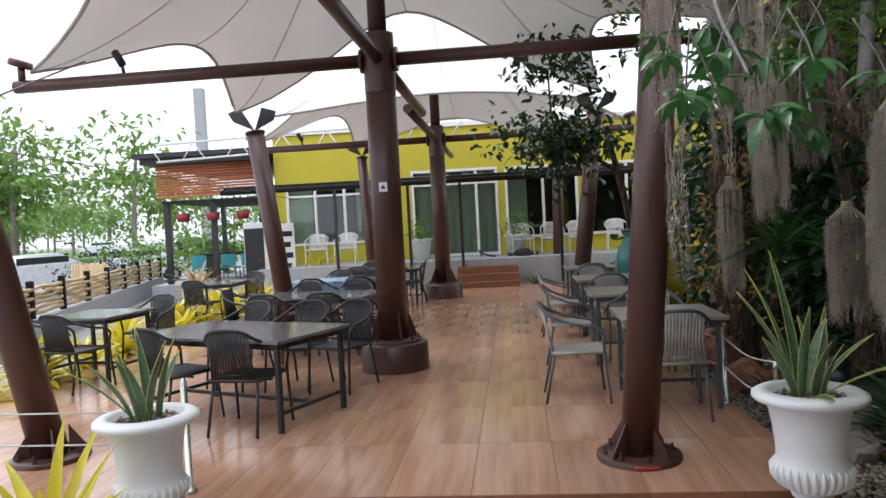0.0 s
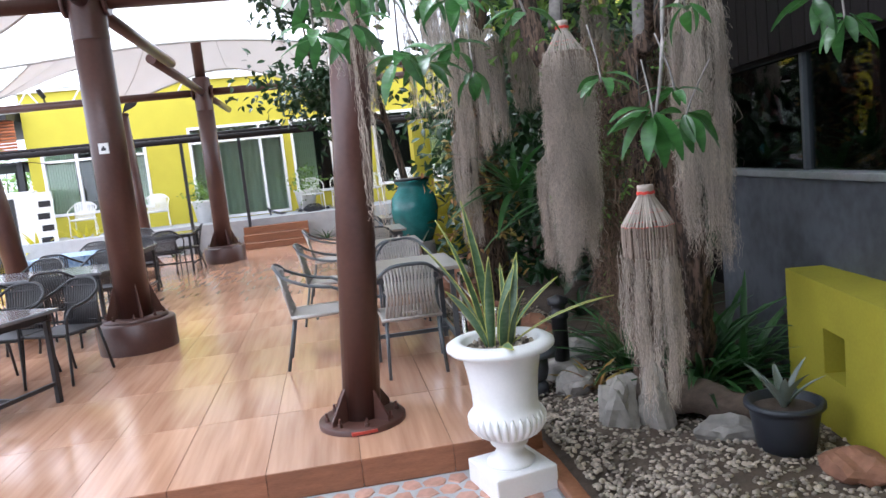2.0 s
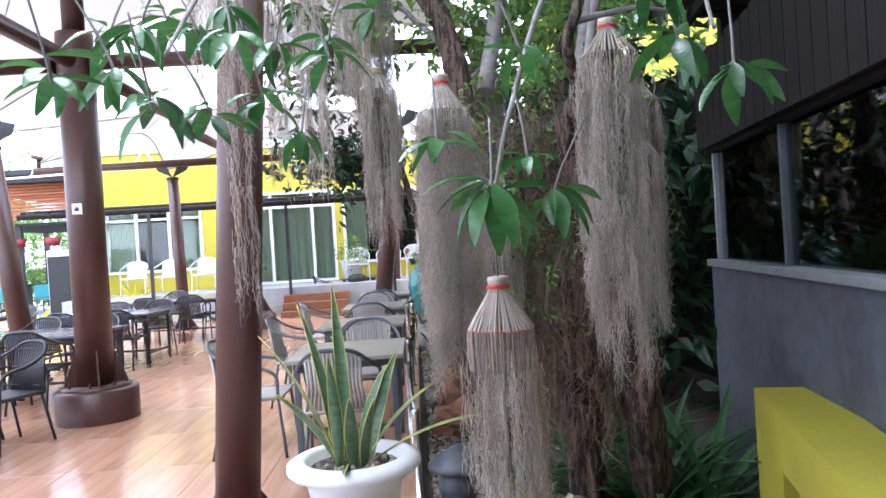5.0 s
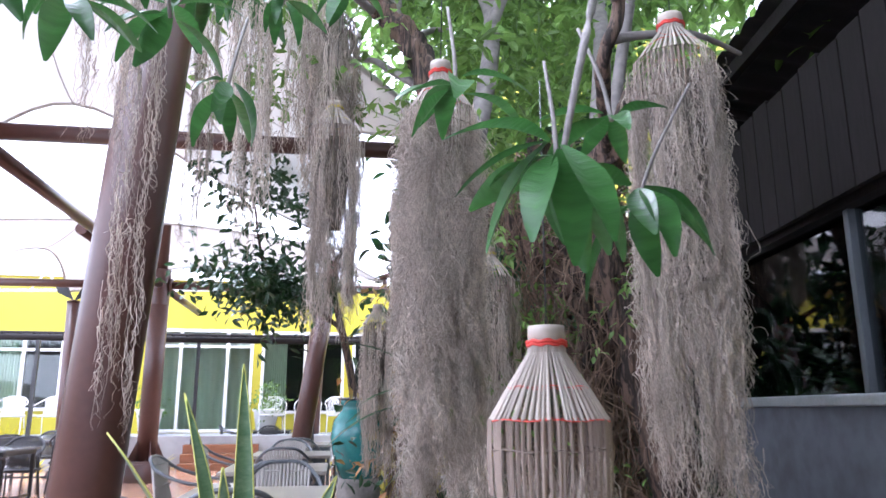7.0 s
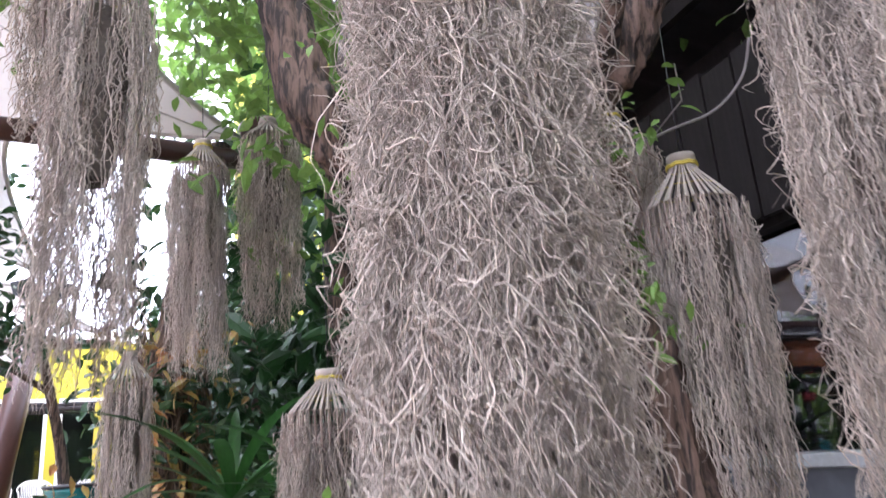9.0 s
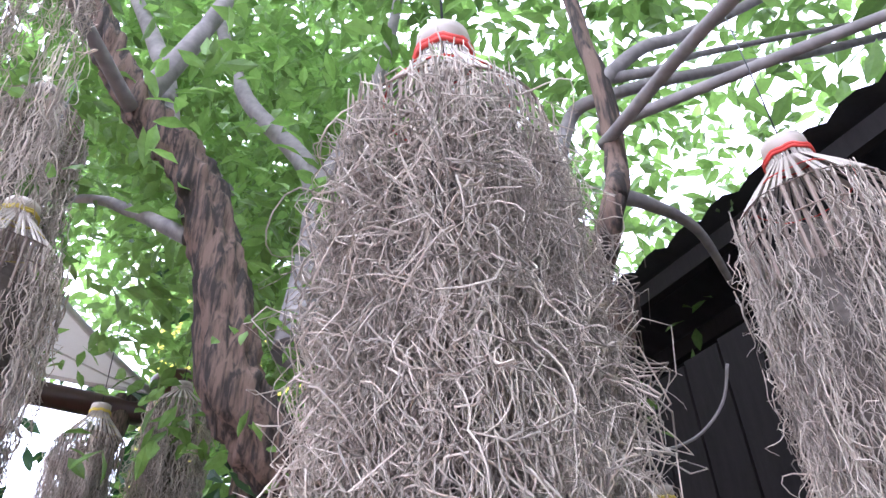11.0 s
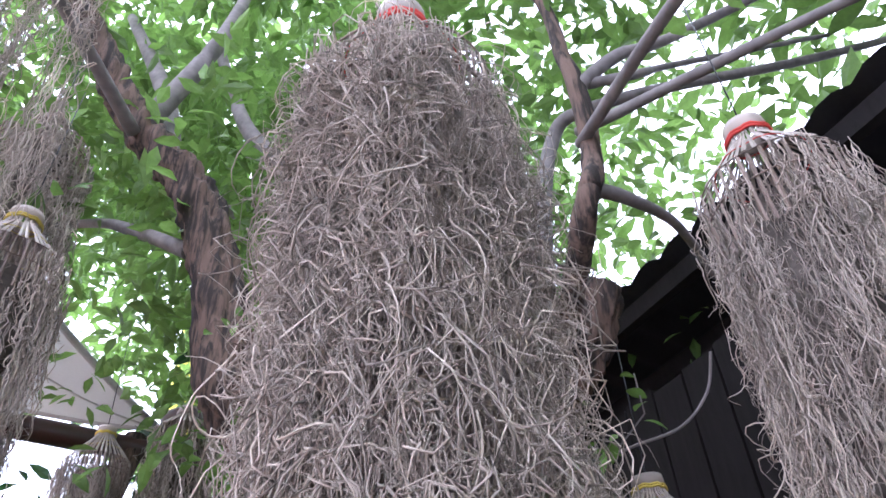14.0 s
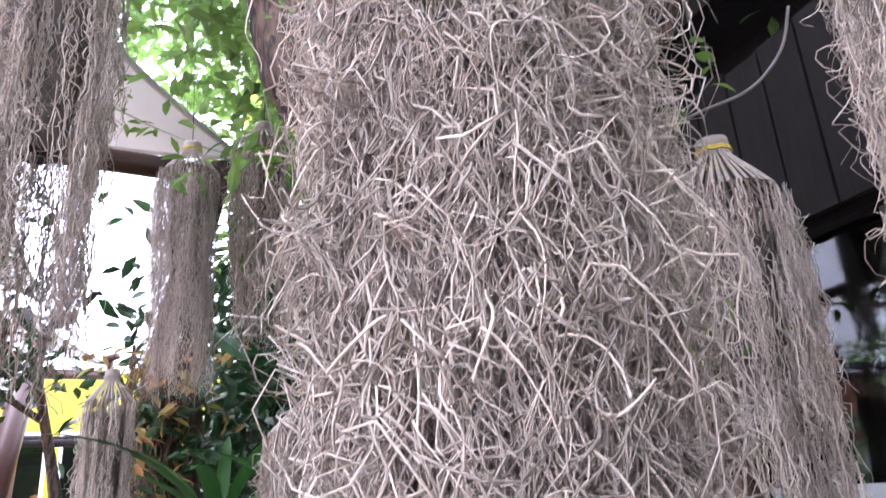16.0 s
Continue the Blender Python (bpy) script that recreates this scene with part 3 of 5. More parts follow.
# dark backing wall, added to keep light from the right off the garden
tagged(part("shading_wall_garden", boxes((5.5, 5.4, 0, 5.7, 14.5, 3.3)), M_CHAR), "dark wall added behind the garden shrubs to block light", "wall", kind="structure")

# low yellow wall with a square hole
yw = thing("wall_low", pose(3.95, 3.74, 0, 0, 0, 70), "low lime-yellow garden wall with a square hole", "wall", kind="structure")
# takes the darkened yellow in place of real shade
part("wall", wall_with_holes(-4, 0, 0, 0.84, [(-0.75, -0.5, 0.35, 0.6)], 0.0, 0.28), M_YWALL, yw)


# ---- tables and chairs ----
def make_table(w, d, top, frame_mat, label, name="dining_table", h=0.73):
    e = thing(name, at(0, 0, -50), label, "table", "terrace tables")
    part("tabletop", boxes((-w / 2, -d / 2, h - 0.03, w / 2, d / 2, h), bev=0.006), top, e)
    part("apron", boxes((-w / 2 + 0.05, -d / 2 + 0.05, h - 0.08, w / 2 - 0.05, -d / 2 + 0.075, h - 0.031), (-w / 2 + 0.05, d / 2 - 0.075, h - 0.08, w / 2 - 0.05, d / 2 - 0.05, h - 0.031),
                        (-w / 2 + 0.05, -d / 2 + 0.08, h - 0.08, -w / 2 + 0.075, d / 2 - 0.08, h - 0.031), (w / 2 - 0.075, -d / 2 + 0.08, h - 0.08, w / 2 - 0.05, d / 2 - 0.08, h - 0.031)), frame_mat, e)
    for sx in (-1, 1):
        for sy in (-1, 1):
            x, y = sx * (w / 2 - 0.07), sy * (d / 2 - 0.07)
            part("leg", boxes((x - 0.02, y - 0.02, 0, x + 0.02, y + 0.02, h - 0.083), bev=0.004), frame_mat, e)
        part("stretcher", boxes((sx * (w / 2 - 0.07) - 0.012, -d / 2 + 0.095, 0.14, sx * (w / 2 - 0.07) + 0.012, d / 2 - 0.095, 0.17)), frame_mat, e)
    part("stretcher", boxes((-w / 2 + 0.085, -0.012, 0.14, w / 2 - 0.085, 0.012, 0.17)), frame_mat, e)
    return e


def make_chair(weave, tube_mat, label, w=0.52):
    """A woven tube chair: its back is to -y, it looks to +y."""
    e = thing("wicker_chair", at(0, 0, -50), label, "chair", "wicker terrace chairs")
    hw = w / 2
    for s in (-1, 1):
        part("front_leg", bar(arc([(s * (hw - 0.01), 0.24, 0), (s * (hw - 0.02), 0.2, 0.42), (s * hw, 0.2, 0.58), (s * hw, 0.12, 0.64)], 4), 0.0125, 8), tube_mat, e)
        part("back_leg", bar([(s * (hw - 0.05), -0.29, 0), (s * (hw - 0.07), -0.2, 0.42)], 0.0125, 8), tube_mat, e)
    hoop = [(hw, 0.12, 0.64), (hw + 0.005, -0.05, 0.67), (hw - 0.04, -0.23, 0.74), (hw * 0.5, -0.31, 0.815), (0, -0.33, 0.83), (-hw * 0.5, -0.31, 0.815), (-hw + 0.04, -0.23, 0.74), (-hw - 0.005, -0.05, 0.67), (-hw, 0.12, 0.64)]
    part("arm_hoop", bar(arc(hoop, 5), 0.0135, 8), tube_mat, e)
    part("seat", boxes((-hw + 0.035, -0.22, 0.405, hw - 0.035, 0.22, 0.43), bev=0.012), weave, e)
    part("seat_rim", bar([(-hw + 0.03, 0.22, 0.425), (hw - 0.03, 0.22, 0.425), (hw - 0.05, -0.22, 0.425), (-hw + 0.05, -0.22, 0.425), (-hw + 0.03, 0.22, 0.425)], 0.013, 6), weave, e)
    n = 15
    for i in range(n):
        t = -1 + 2 * i / (n - 1)
        x0, x1 = t * (hw - 0.07), t * (hw - 0.1)
        top = 0.825 - 0.045 * t * t
        yt = -0.325 + 0.045 * t * t
        part("back_slat", bar([(x0, -0.215, 0.43), (x1 * 1.03, -0.255, 0.6), (x1 * 1.08, yt, top)], 0.0105, 5), weave, e)
    for z, y in ((0.47, -0.23), (0.62, -0.262), (0.77, -0.302)):
        part("back_rail", bar([(-hw + 0.08, y + 0.02, z), (0, y - 0.006, z), (hw - 0.08, y + 0.02, z)], 0.007, 5), weave, e)
    part("leg_brace", bar([(-hw + 0.04, -0.02, 0.395), (hw - 0.04, -0.02, 0.395)], 0.011, 6), tube_mat, e)
    return e


def put_all(proto, mats):
    proto.matrix_basis = mats[0]
    for m in mats[1:]:
        copy_thing(proto, m)


def W(x, y, rz):
    return at(x, y, 0.16, rz)


tab = make_table(1.65, 0.95, M_TABTOP, M_BLACK, "grey-topped dining table with black steel legs")
put_all(tab, [W(-1.8, 6.2, -28), W(-1.7, 9.3, -14), W(-1.75, 11.8, -8), W(-1.3, 14.6, -5)])
tab2 = make_table(0.9, 0.9, M_TABTOP, M_BLACK, "small square grey table with black legs")
put_all(tab2, [W(-4.05, 8.3, -12), W(-4.1, 12.9, -5), W(2.1, 19.3, -5)])
tab3 = make_table(0.8, 0.85, M_TABR, M_GREYM, "weathered square grey table with dark legs")
put_all(tab3, [W(1.8, 5.95, -6), W(2.15, 9.75, -5), W(2.4, 12.0, -5), W(1.95, 7.85, -6)])

dark = make_chair(M_WICKER, M_BLACK, "black woven wicker chair with tube arms")
put_all(dark, [W(-1.62, 5.72, -14), W(-2.3, 6.05, -35), W(-1.5, 7.1, 160), W(-2.15, 7.35, 150), W(-1.05, 7.0, 150),
               W(-3.95, 7.6, -20), W(-3.7, 8.9, 165), W(-4.5, 8.0, -60), W(-2.1, 8.75, -15), W(-1.4, 8.6, -8), W(-2.0, 9.95, 170), W(-1.3, 9.9, 172),
               W(-2.6, 9.4, -95), W(-2.0, 11.2, -10), W(-1.3, 11.1, -5), W(-1.9, 12.5, 175), W(-1.2, 12.4, 178), W(-1.65, 13.9, -5), W(-0.95, 13.95, 0), W(-1.6, 15.3, 175), W(-0.7, 14.7, 95),
               W(-4.2, 12.3, -10), W(-3.7, 13.5, 170), W(1.25, 19.1, -95), W(2.0, 18.7, 5), W(2.1, 20.0, 180)])
grey = make_chair(M_GREYW, M_GREYM, "weathered grey wicker chair with dark tube arms")
put_all(grey, [W(1.72, 5.52, -6), W(1.1, 6.15, -96), W(1.95, 6.7, 174), W(1.95, 7.35, 0), W(1.35, 7.75, -100), W(1.55, 9.6, -95), W(2.05, 9.15, -5), W(2.15, 10.4, 176), W(2.3, 11.4, -5), W(2.6, 11.95, 90)])
tagged(part("tablecloth", boxes((-0.5, -0.45, 0.0, 0.5, 0.45, 0.012), (-0.5, -0.46, -0.3, 0.5, -0.452, 0.01), (-0.51, -0.45, -0.3, -0.502, 0.45, 0.01)), M_CLOTH), "blue patterned tablecloth on a terrace table", "tablecloth").matrix_basis = W(-2.0, 11.8, -8) @ pose(0, 0, 0.732)

# ---- urns with snake plants ----
def urn(m, leaves, label, seed):
    e = thing("urn_planter", m, label, "planter", "white urns")
    part("plinth", boxes((-0.17, -0.17, 0.0, 0.17, 0.17, 0.13), bev=0.008), M_WHITE, e)
    part("bowl", lathe([(0.0, 0.13), (0.12, 0.13), (0.125, 0.145), (0.1, 0.165), (0.075, 0.19), (0.07, 0.215), (0.095, 0.235), (0.1, 0.25), (0.09, 0.262), (0.12, 0.275), (0.16, 0.305), (0.185, 0.345), (0.19, 0.385), (0.178, 0.415), (0.165, 0.43), (0.167, 0.5), (0.178, 0.6), (0.195, 0.69), (0.21, 0.715),
                        (0.255, 0.725), (0.272, 0.74), (0.27, 0.76), (0.245, 0.775), (0.205, 0.78), (0.19, 0.765), (0.18, 0.72), (0.0, 0.71)], 48), M_WHITE, e)
    for k in range(30):
        a = 6.28319 * k / 30
        pts = [(r * math.cos(a), r * math.sin(a), z) for r, z in ((0.115, 0.278), (0.158, 0.306), (0.184, 0.345), (0.189, 0.385), (0.178, 0.412))]
        part("gadroon", bar(pts, [0.005, 0.012, 0.015, 0.013, 0.004], 6), M_WHITE, e)
    part("soil", lathe([(0.0, 0.745), (0.183, 0.735)], 20), M_SOIL, e)
    rnd = random.Random(seed)
    bm = bmesh.new()
    for k in range(60):
        a, r = rnd.random() * 6.283, 0.17 * rnd.random() ** 0.5
        bmesh.ops.create_icosphere(bm, subdivisions=1, radius=rnd.uniform(0.007, 0.015), matrix=Matrix.Translation((r * math.cos(a), r * math.sin(a), 0.748)))
    tagged(part("pebbles", bm, M_PEB, e), kind="stuff")
    p = thing("snake_plant", m @ pose(0, 0, 0.74), "variegated snake plant with stiff upright leaves", "plant", "snake plants")
    for az, tilt, L, wd, tw in leaves:
        V, Fc = blade(L, wd, 0.25 + 0.2 * rnd.random(), 0.5, 8, 0.03, 0.55, tw)
        mm = pose(0.07 * math.cos(radians(az + 90)), 0.07 * math.sin(radians(az + 90)), 0.0, 0, 0, az) @ pose(0, 0, 0, 90 - tilt * 0.85, 0, rnd.uniform(-50, 50))
        lf = raw("leaf", place_mesh(V, mm), Fc, M_SNAKE, p, smooth=True)
        E = [V[3 * i] for i in range(9)]
        part("leaf_edge", tube(bar(place_mesh(E, mm), 0.0022, 4), place_mesh([V[3 * i + 2] for i in range(9)], mm), 0.0022, 4), M_SNAKEY, lf)
    return e


urn(at(1.8, 3.6, 0.0, 8), [(10, 6, 0.76, 0.06, 0.4), (60, 9, 0.7, 0.06, 0.5), (120, 10, 0.5, 0.055, 0.3), (-90, 22, 0.5, 0.05, 0.8), (-70, 55, 0.62, 0.035, 0.2), (-100, 62, 0.56, 0.03, 0.3), (80, 28, 0.42, 0.045, 0.9), (170, 18, 0.36, 0.06, 0.5),
                           (-150, 16, 0.32, 0.055, 0.6), (-30, 14, 0.4, 0.055, 0.6), (100, 18, 0.62, 0.055, 0.3), (-60, 36, 0.42, 0.04, 0.3), (150, 75, 0.26, 0.03, 1.6)], "white classical urn planter with a fluted bowl", 3)
urn(at(-1.64, 3.82, 0.0, 0), [(10, 8, 0.5, 0.06, 0.4), (60, 14, 0.42, 0.06, 0.5), (120, 24, 0.42, 0.055, 0.3), (-90, 10, 0.5, 0.06, 0.8), (-40, 14, 0.38, 0.055, 0.2), (170, 10, 0.4, 0.06, 0.5), (90, 40, 0.45, 0.04, 0.6), (-150, 16, 0.5, 0.055, 0.6), (200, 18, 0.4, 0.055, 0.3)], "white classical urn planter at the terrace edge", 5)


# ---- strap-leaved plants ----
def rosette(name, m, n, L, wd, material, label, cat, lo=10, hi=75, bend=0.9, seed=1, group="", base=0.6, fold=0.5, tip=0.05):
    """Leaves round a middle, the inner ones steeper."""
    rnd = random.Random(seed)
    e = thing(name, m, label, cat, group)
    for k in range(n):
        f = k / max(1, n - 1)
        V, Fc = blade(L * rnd.uniform(0.75, 1.1), wd * rnd.uniform(0.85, 1.15), bend * rnd.uniform(0.7, 1.2), fold, 7, tip, base)
        mm = pose(0, 0, 0, 0, 0, k * 137.5 + rnd.uniform(-15, 15)) @ pose(0, 0.01, 0, 90 - (lo + (hi - lo) * f), 0, 0)
        raw("leaf", place_mesh(V, mm), Fc, material, e, smooth=True)
    return e


# grey bromeliad in the black tub by the yellow wall
tub = thing("plastic_tub", at(3.12, 3.2, 0.03), "dark plastic plant tub on the pebbles", "plant pot")
part("tub", lathe([(0.0, 0.0), (0.125, 0.0), (0.165, 0.24), (0.168, 0.27), (0.19, 0.275), (0.19, 0.295), (0.165, 0.3), (0.155, 0.25), (0.0, 0.24)], 32), M_BPOT, tub)
part("soil", lathe([(0.0, 0.26), (0.155, 0.255)], 20), M_SOIL, tub)
rosette("bromeliad", at(3.12, 3.2, 0.29), 9, 0.27, 0.05, M_GREYLEAF, "grey-green bromeliad in a black tub", "plant", 5, 35, 0.5, 4)
for x, y, s, L, n in ((3.4, 4.35, 1, 0.8, 46), (3.6, 4.15, 2, 0.75, 42), (3.1, 4.75, 3, 0.7, 34), (3.75, 4.6, 4, 0.75, 36), (3.45, 5.1, 5, 0.7, 30), (3.25, 4.1, 6, 0.65, 34)):
    rosette("clivia_plant", at(x, y, 0.06, s * 40), n, L * 1.12, 0.048, M_LILY, "dark green strap-leaved lily clump in the bed", "plant", 8, 70, 1.1, 10 + s, "strap-leaved lilies")
for x, y, z, s, L, n, mt in ((2.75, 4.55, 0.06, 1, 0.35, 14, M_BROM), (2.95, 4.2, 0.06, 2, 0.3, 12, M_BROM)):
    rosette("bromeliad", at(x, y, z, s * 30), n, L, 0.045, mt, "reddish bromeliad among the stones", "plant", 15, 80, 0.8, 30 + s, "red bromeliads")
for x, y, s in ((2.75, 6.1, 1), (2.95, 7.1, 2), (2.6, 5.4, 3), (3.4, 8.2, 4), (3.0, 9.2, 5), (3.6, 6.6, 6)):
    rosette("agave_plant", at(x, y, 0.06, s * 47), 14, 0.32, 0.05, M_DARKLEAF, "small dark green rosette plant between rocks", "plant", 15, 75, 0.5, 40 + s, "small rosettes")
for x, y, z, s in ((2.95, 6.3, 1.35, 1), (3.3, 6.0, 1.2, 2), (3.6, 7.5, 1.3, 3)):
    rosette("bird_nest_fern", at(x, y, z, s * 60), 20, 0.85, 0.07, M_BIG, "long arching green fern fronds on the trunk", "fern", 20, 85, 1.0, 60 + s, "ferns", 0.4, 0.3)

# front left yellow plants
rosette("yellow_bromeliad", at(-1.98, 3.42, 0.1, 20), 18, 0.72, 0.085, M_YLEAF, "yellow-green strap-leaved bromeliad beside the urn", "plant", 8, 60, 0.5, 70)
for k in range(16):
    y = 7.2 + 0.65 * k
    x = -4.75 + 0.05 * (y - 7) + 0.2 * math.sin(k * 2.1)
    rosette("croton_bush", at(x, y, 0.05 + 0.12 * (k % 3), k * 50), 30, 0.6, 0.12, M_YLEAF, "yellow croton bush along the terrace edge", "shrub", 5, 100, 0.8, 80 + k, "yellow crotons", 0.35)
for k, (x, y) in enumerate(((-5.4, 15.6), (-3.4, 19.2), (-4.4, 18.9))):
    p = thing("flower_pot", at(x, y, 0.0), "white round flower pot beside the terrace", "plant pot", "white pots")
    part("pot", lathe([(0.0, 0.0), (0.24, 0.0), (0.3, 0.45), (0.34, 0.46), (0.34, 0.52), (0.28, 0.52), (0.27, 0.45), (0.0, 0.44)], 24), M_WHITE, p)
    rosette("potted_bromeliad", at(x, y, 0.46, k * 70), 26, 0.85, 0.1, M_BROM if k == 0 else M_YLEAF, "large red-green bromeliad in a pot" if k == 0 else "yellow-green bromeliad in a white pot", "plant", 8, 80, 0.7, 110 + k)

# ---- lantern, garden lamp, rope posts, jar ----
lan = thing("stone_lantern", at(2.38, 4.75, 0.05), "small carved grey stone lantern on the pebbles", "lantern")
part("base", lathe([(0.0, 0.0), (0.1, 0.0), (0.1, 0.06), (0.06, 0.1), (0.0, 0.1)], 12), M_CONC, lan)
part("light_box", lathe([(0.0, 0.1), (0.1, 0.1), (0.12, 0.16), (0.12, 0.22), (0.09, 0.26), (0.0, 0.26)], 8), M_CONC, lan)
part("roof", lathe([(0.0, 0.25), (0.17, 0.27), (0.175, 0.3), (0.11, 0.35), (0.04, 0.39), (0.0, 0.4)], 16), M_CONC, lan)
gl = thing("garden_lamp", at(2.69, 4.95, 0.06), "black cylindrical garden bollard lamp on a stone", "lamp")
part("foot", lathe([(0.0, 0.12), (0.14, 0.1), (0.17, 0.0)], 14), M_ROCK, gl, "round stone foot")
part("post", lathe([(0.0, 0.12), (0.055, 0.12), (0.055, 0.42), (0.07, 0.43), (0.07, 0.47), (0.05, 0.48), (0.05, 0.52), (0.07, 0.53), (0.075, 0.57), (0.0, 0.6)], 20), M_BLACK, gl)
posts = [(2.2, 5.73), (2.3, 6.9), (2.42, 8.1), (2.55, 9.4), (2.68, 10.7), (2.15, 4.72)]
for k, (x, y) in enumerate(posts):
    p = thing("rope_post", at(x, y, 0.16 if k < 5 else 0.05), "short stainless steel rope post at the terrace edge", "post", "rope posts")
    part("post", lathe([(0.0, 0.0), (0.045, 0.0), (0.045, 0.012), (0.021, 0.014), (0.021, 0.6), (0.024, 0.605), (0.0, 0.62)], 16), M_CHROME, p)
    part("cap", lathe([(0.0, 0.64), (0.016, 0.635), (0.023, 0.62), (0.023, 0.607)], 12), M_CHROME, p)
for (x0, y0), (x1, y1) in zip([posts[5]] + posts[:4], posts[:5]):
    for z in (0.68, 0.45):
        tagged(part("rope", bar(arc([(x0, y0, z), ((x0 + x1) / 2, (y0 + y1) / 2, z - 0.05), (x1, y1, z)], 5), 0.006, 6), M_ROPE), "thin white rope between steel posts", "rope", "ropes")
p = thing("rope_post", at(-1.62, 4.32, 0.16), "short stainless steel rope post behind the urn", "post", "rope posts")
part("post", lathe([(0.0, 0.0), (0.045, 0.0), (0.045, 0.012), (0.021, 0.014), (0.021, 0.68), (0.0, 0.7)], 16), M_CHROME, p)
for z in (0.3, 0.5):
    tagged(part("rope", bar([(-1.62, 4.32, 0.16 + z), (-3.6, 4.55, 0.16 + z)], 0.006, 6), M_ROPE), "thin white rope from a steel post", "rope", "ropes")
jar = thing("water_jar", at(3.05, 11.2, 0.05), "large teal glazed water jar with a dark rim", "jar")
part("stand", lathe([(0.0, 0.0), (0.3, 0.0), (0.26, 0.45), (0.0, 0.45)], 20), M_ROCK, jar)
part("body", lathe([(0.0, 0.45), (0.24, 0.45), (0.33, 0.7), (0.37, 0.95), (0.34, 1.15), (0.24, 1.28), (0.22, 1.33), (0.27, 1.37), (0.27, 1.4), (0.2, 1.4), (0.0, 1.36)], 36), M_TEAL, jar)
part("rim", lathe([(0.2, 1.4), (0.28, 1.405), (0.285, 1.43), (0.2, 1.44)], 30), M_BLACK, jar)

# yellow brick pier
pier = thing("brick_pier", at(4.0, 12.6, 0.0, -5), "yellow painted brick pier by the garden", "pier")
part("core", boxes((-0.42, -0.22, 0, 0.42, 0.22, 1.12)), M_YELLOW, pier)
bme = boxes((-0.1, -0.012, -0.032, 0.1, 0.0, 0.032), bev=0.004)
bk = part("brick", bme, M_YBRICK, pier)
bk.matrix_basis = pose(-0.31, -0.221, 0.05)
for r in range(14):
    for c in range(4):
        if (r, c) != (0, 0):
            b2 = bk.copy()
            scene.collection.objects.link(b2)
            b2.matrix_basis = pose(-0.31 + 0.207 * c + (0.05 if r % 2 else -0.02), -0.221, 0.05 + 0.076 * r)
post = tagged(part("house_corner_post", boxes((-0.16, -0.16, 0, 0.16, 0.16, 2.5)), M_YELLOW), "tall lime-yellow square post", "post")
post.matrix_basis = at(3.75, 13.4)


# ---- moss baskets ----
def strands(rng, starts, lengths, steps, wander, curl, period, width, out=None):
    """Curling threads that hang from their starts: arrays of vertices and faces (three-sided threads)."""
    n = len(starts)
    t = np.linspace(0, 1, steps + 1)
    ph, tw = rng.uniform(0, 6.28, (n, 1)), rng.choice([-1, 1], (n, 1)) * 6.28 * lengths[:, None] / (period * rng.uniform(0.7, 1.6, (n, 1)))
    amp = curl * rng.uniform(0.2, 1.5, (n, 1)) * np.clip(t * 3, 0, 1)
    walk_x, walk_y = (wander * 7 * (np.sin(rng.uniform(0, 6.28, (n, 1)) + rng.uniform(3, 9, (n, 1)) * t) - 0.5 * np.cos(rng.uniform(2, 6, (n, 1)) * t)) * t for _ in range(2))
    P = np.zeros((n, steps + 1, 3))
    P[:, :, 0] = starts[:, 0:1] + amp * np.cos(ph + tw * t) + walk_x
    P[:, :, 1] = starts[:, 1:2] + amp * np.sin(ph + tw * t) + walk_y
    P[:, :, 2] = starts[:, 2:3] - lengths[:, None] * t + amp * 0.8 * np.sin(1.7 * ph + 1.3 * tw * t)
    if out is not None:
        P[:, :, :2] += out[:, None, :] * np.sin(t * 2.2)[None, :, None]
    tan = np.gradient(P, axis=1)
    tan /= np.linalg.norm(tan, axis=2, keepdims=True) + 1e-9
    ref = rng.normal(0, 1, (n, 1, 3))
    a = np.cross(tan, ref)
    a /= np.linalg.norm(a, axis=2, keepdims=True) + 1e-9
    b = np.cross(tan, a)
    w = width * rng.uniform(0.6, 1.3, (n, 1, 1)) * (1 - 0.75 * t[None, :, None] ** 2)
    ring = np.stack([P + w * (math.cos(k) * a + math.sin(k) * b) for k in (0, 2.094, 4.189)], 2)
    V = ring.reshape(-1, 3)
    i = np.arange(n)[:, None, None] * (steps + 1) * 3 + np.arange(steps)[None, :, None] * 3
    k = np.arange(3)[None, None, :]
    k2 = (k + 1) % 3
    F = np.stack([i + k, i + k2, i + 3 + k2, i + 3 + k], 3).reshape(-1, 4)
    return V, F


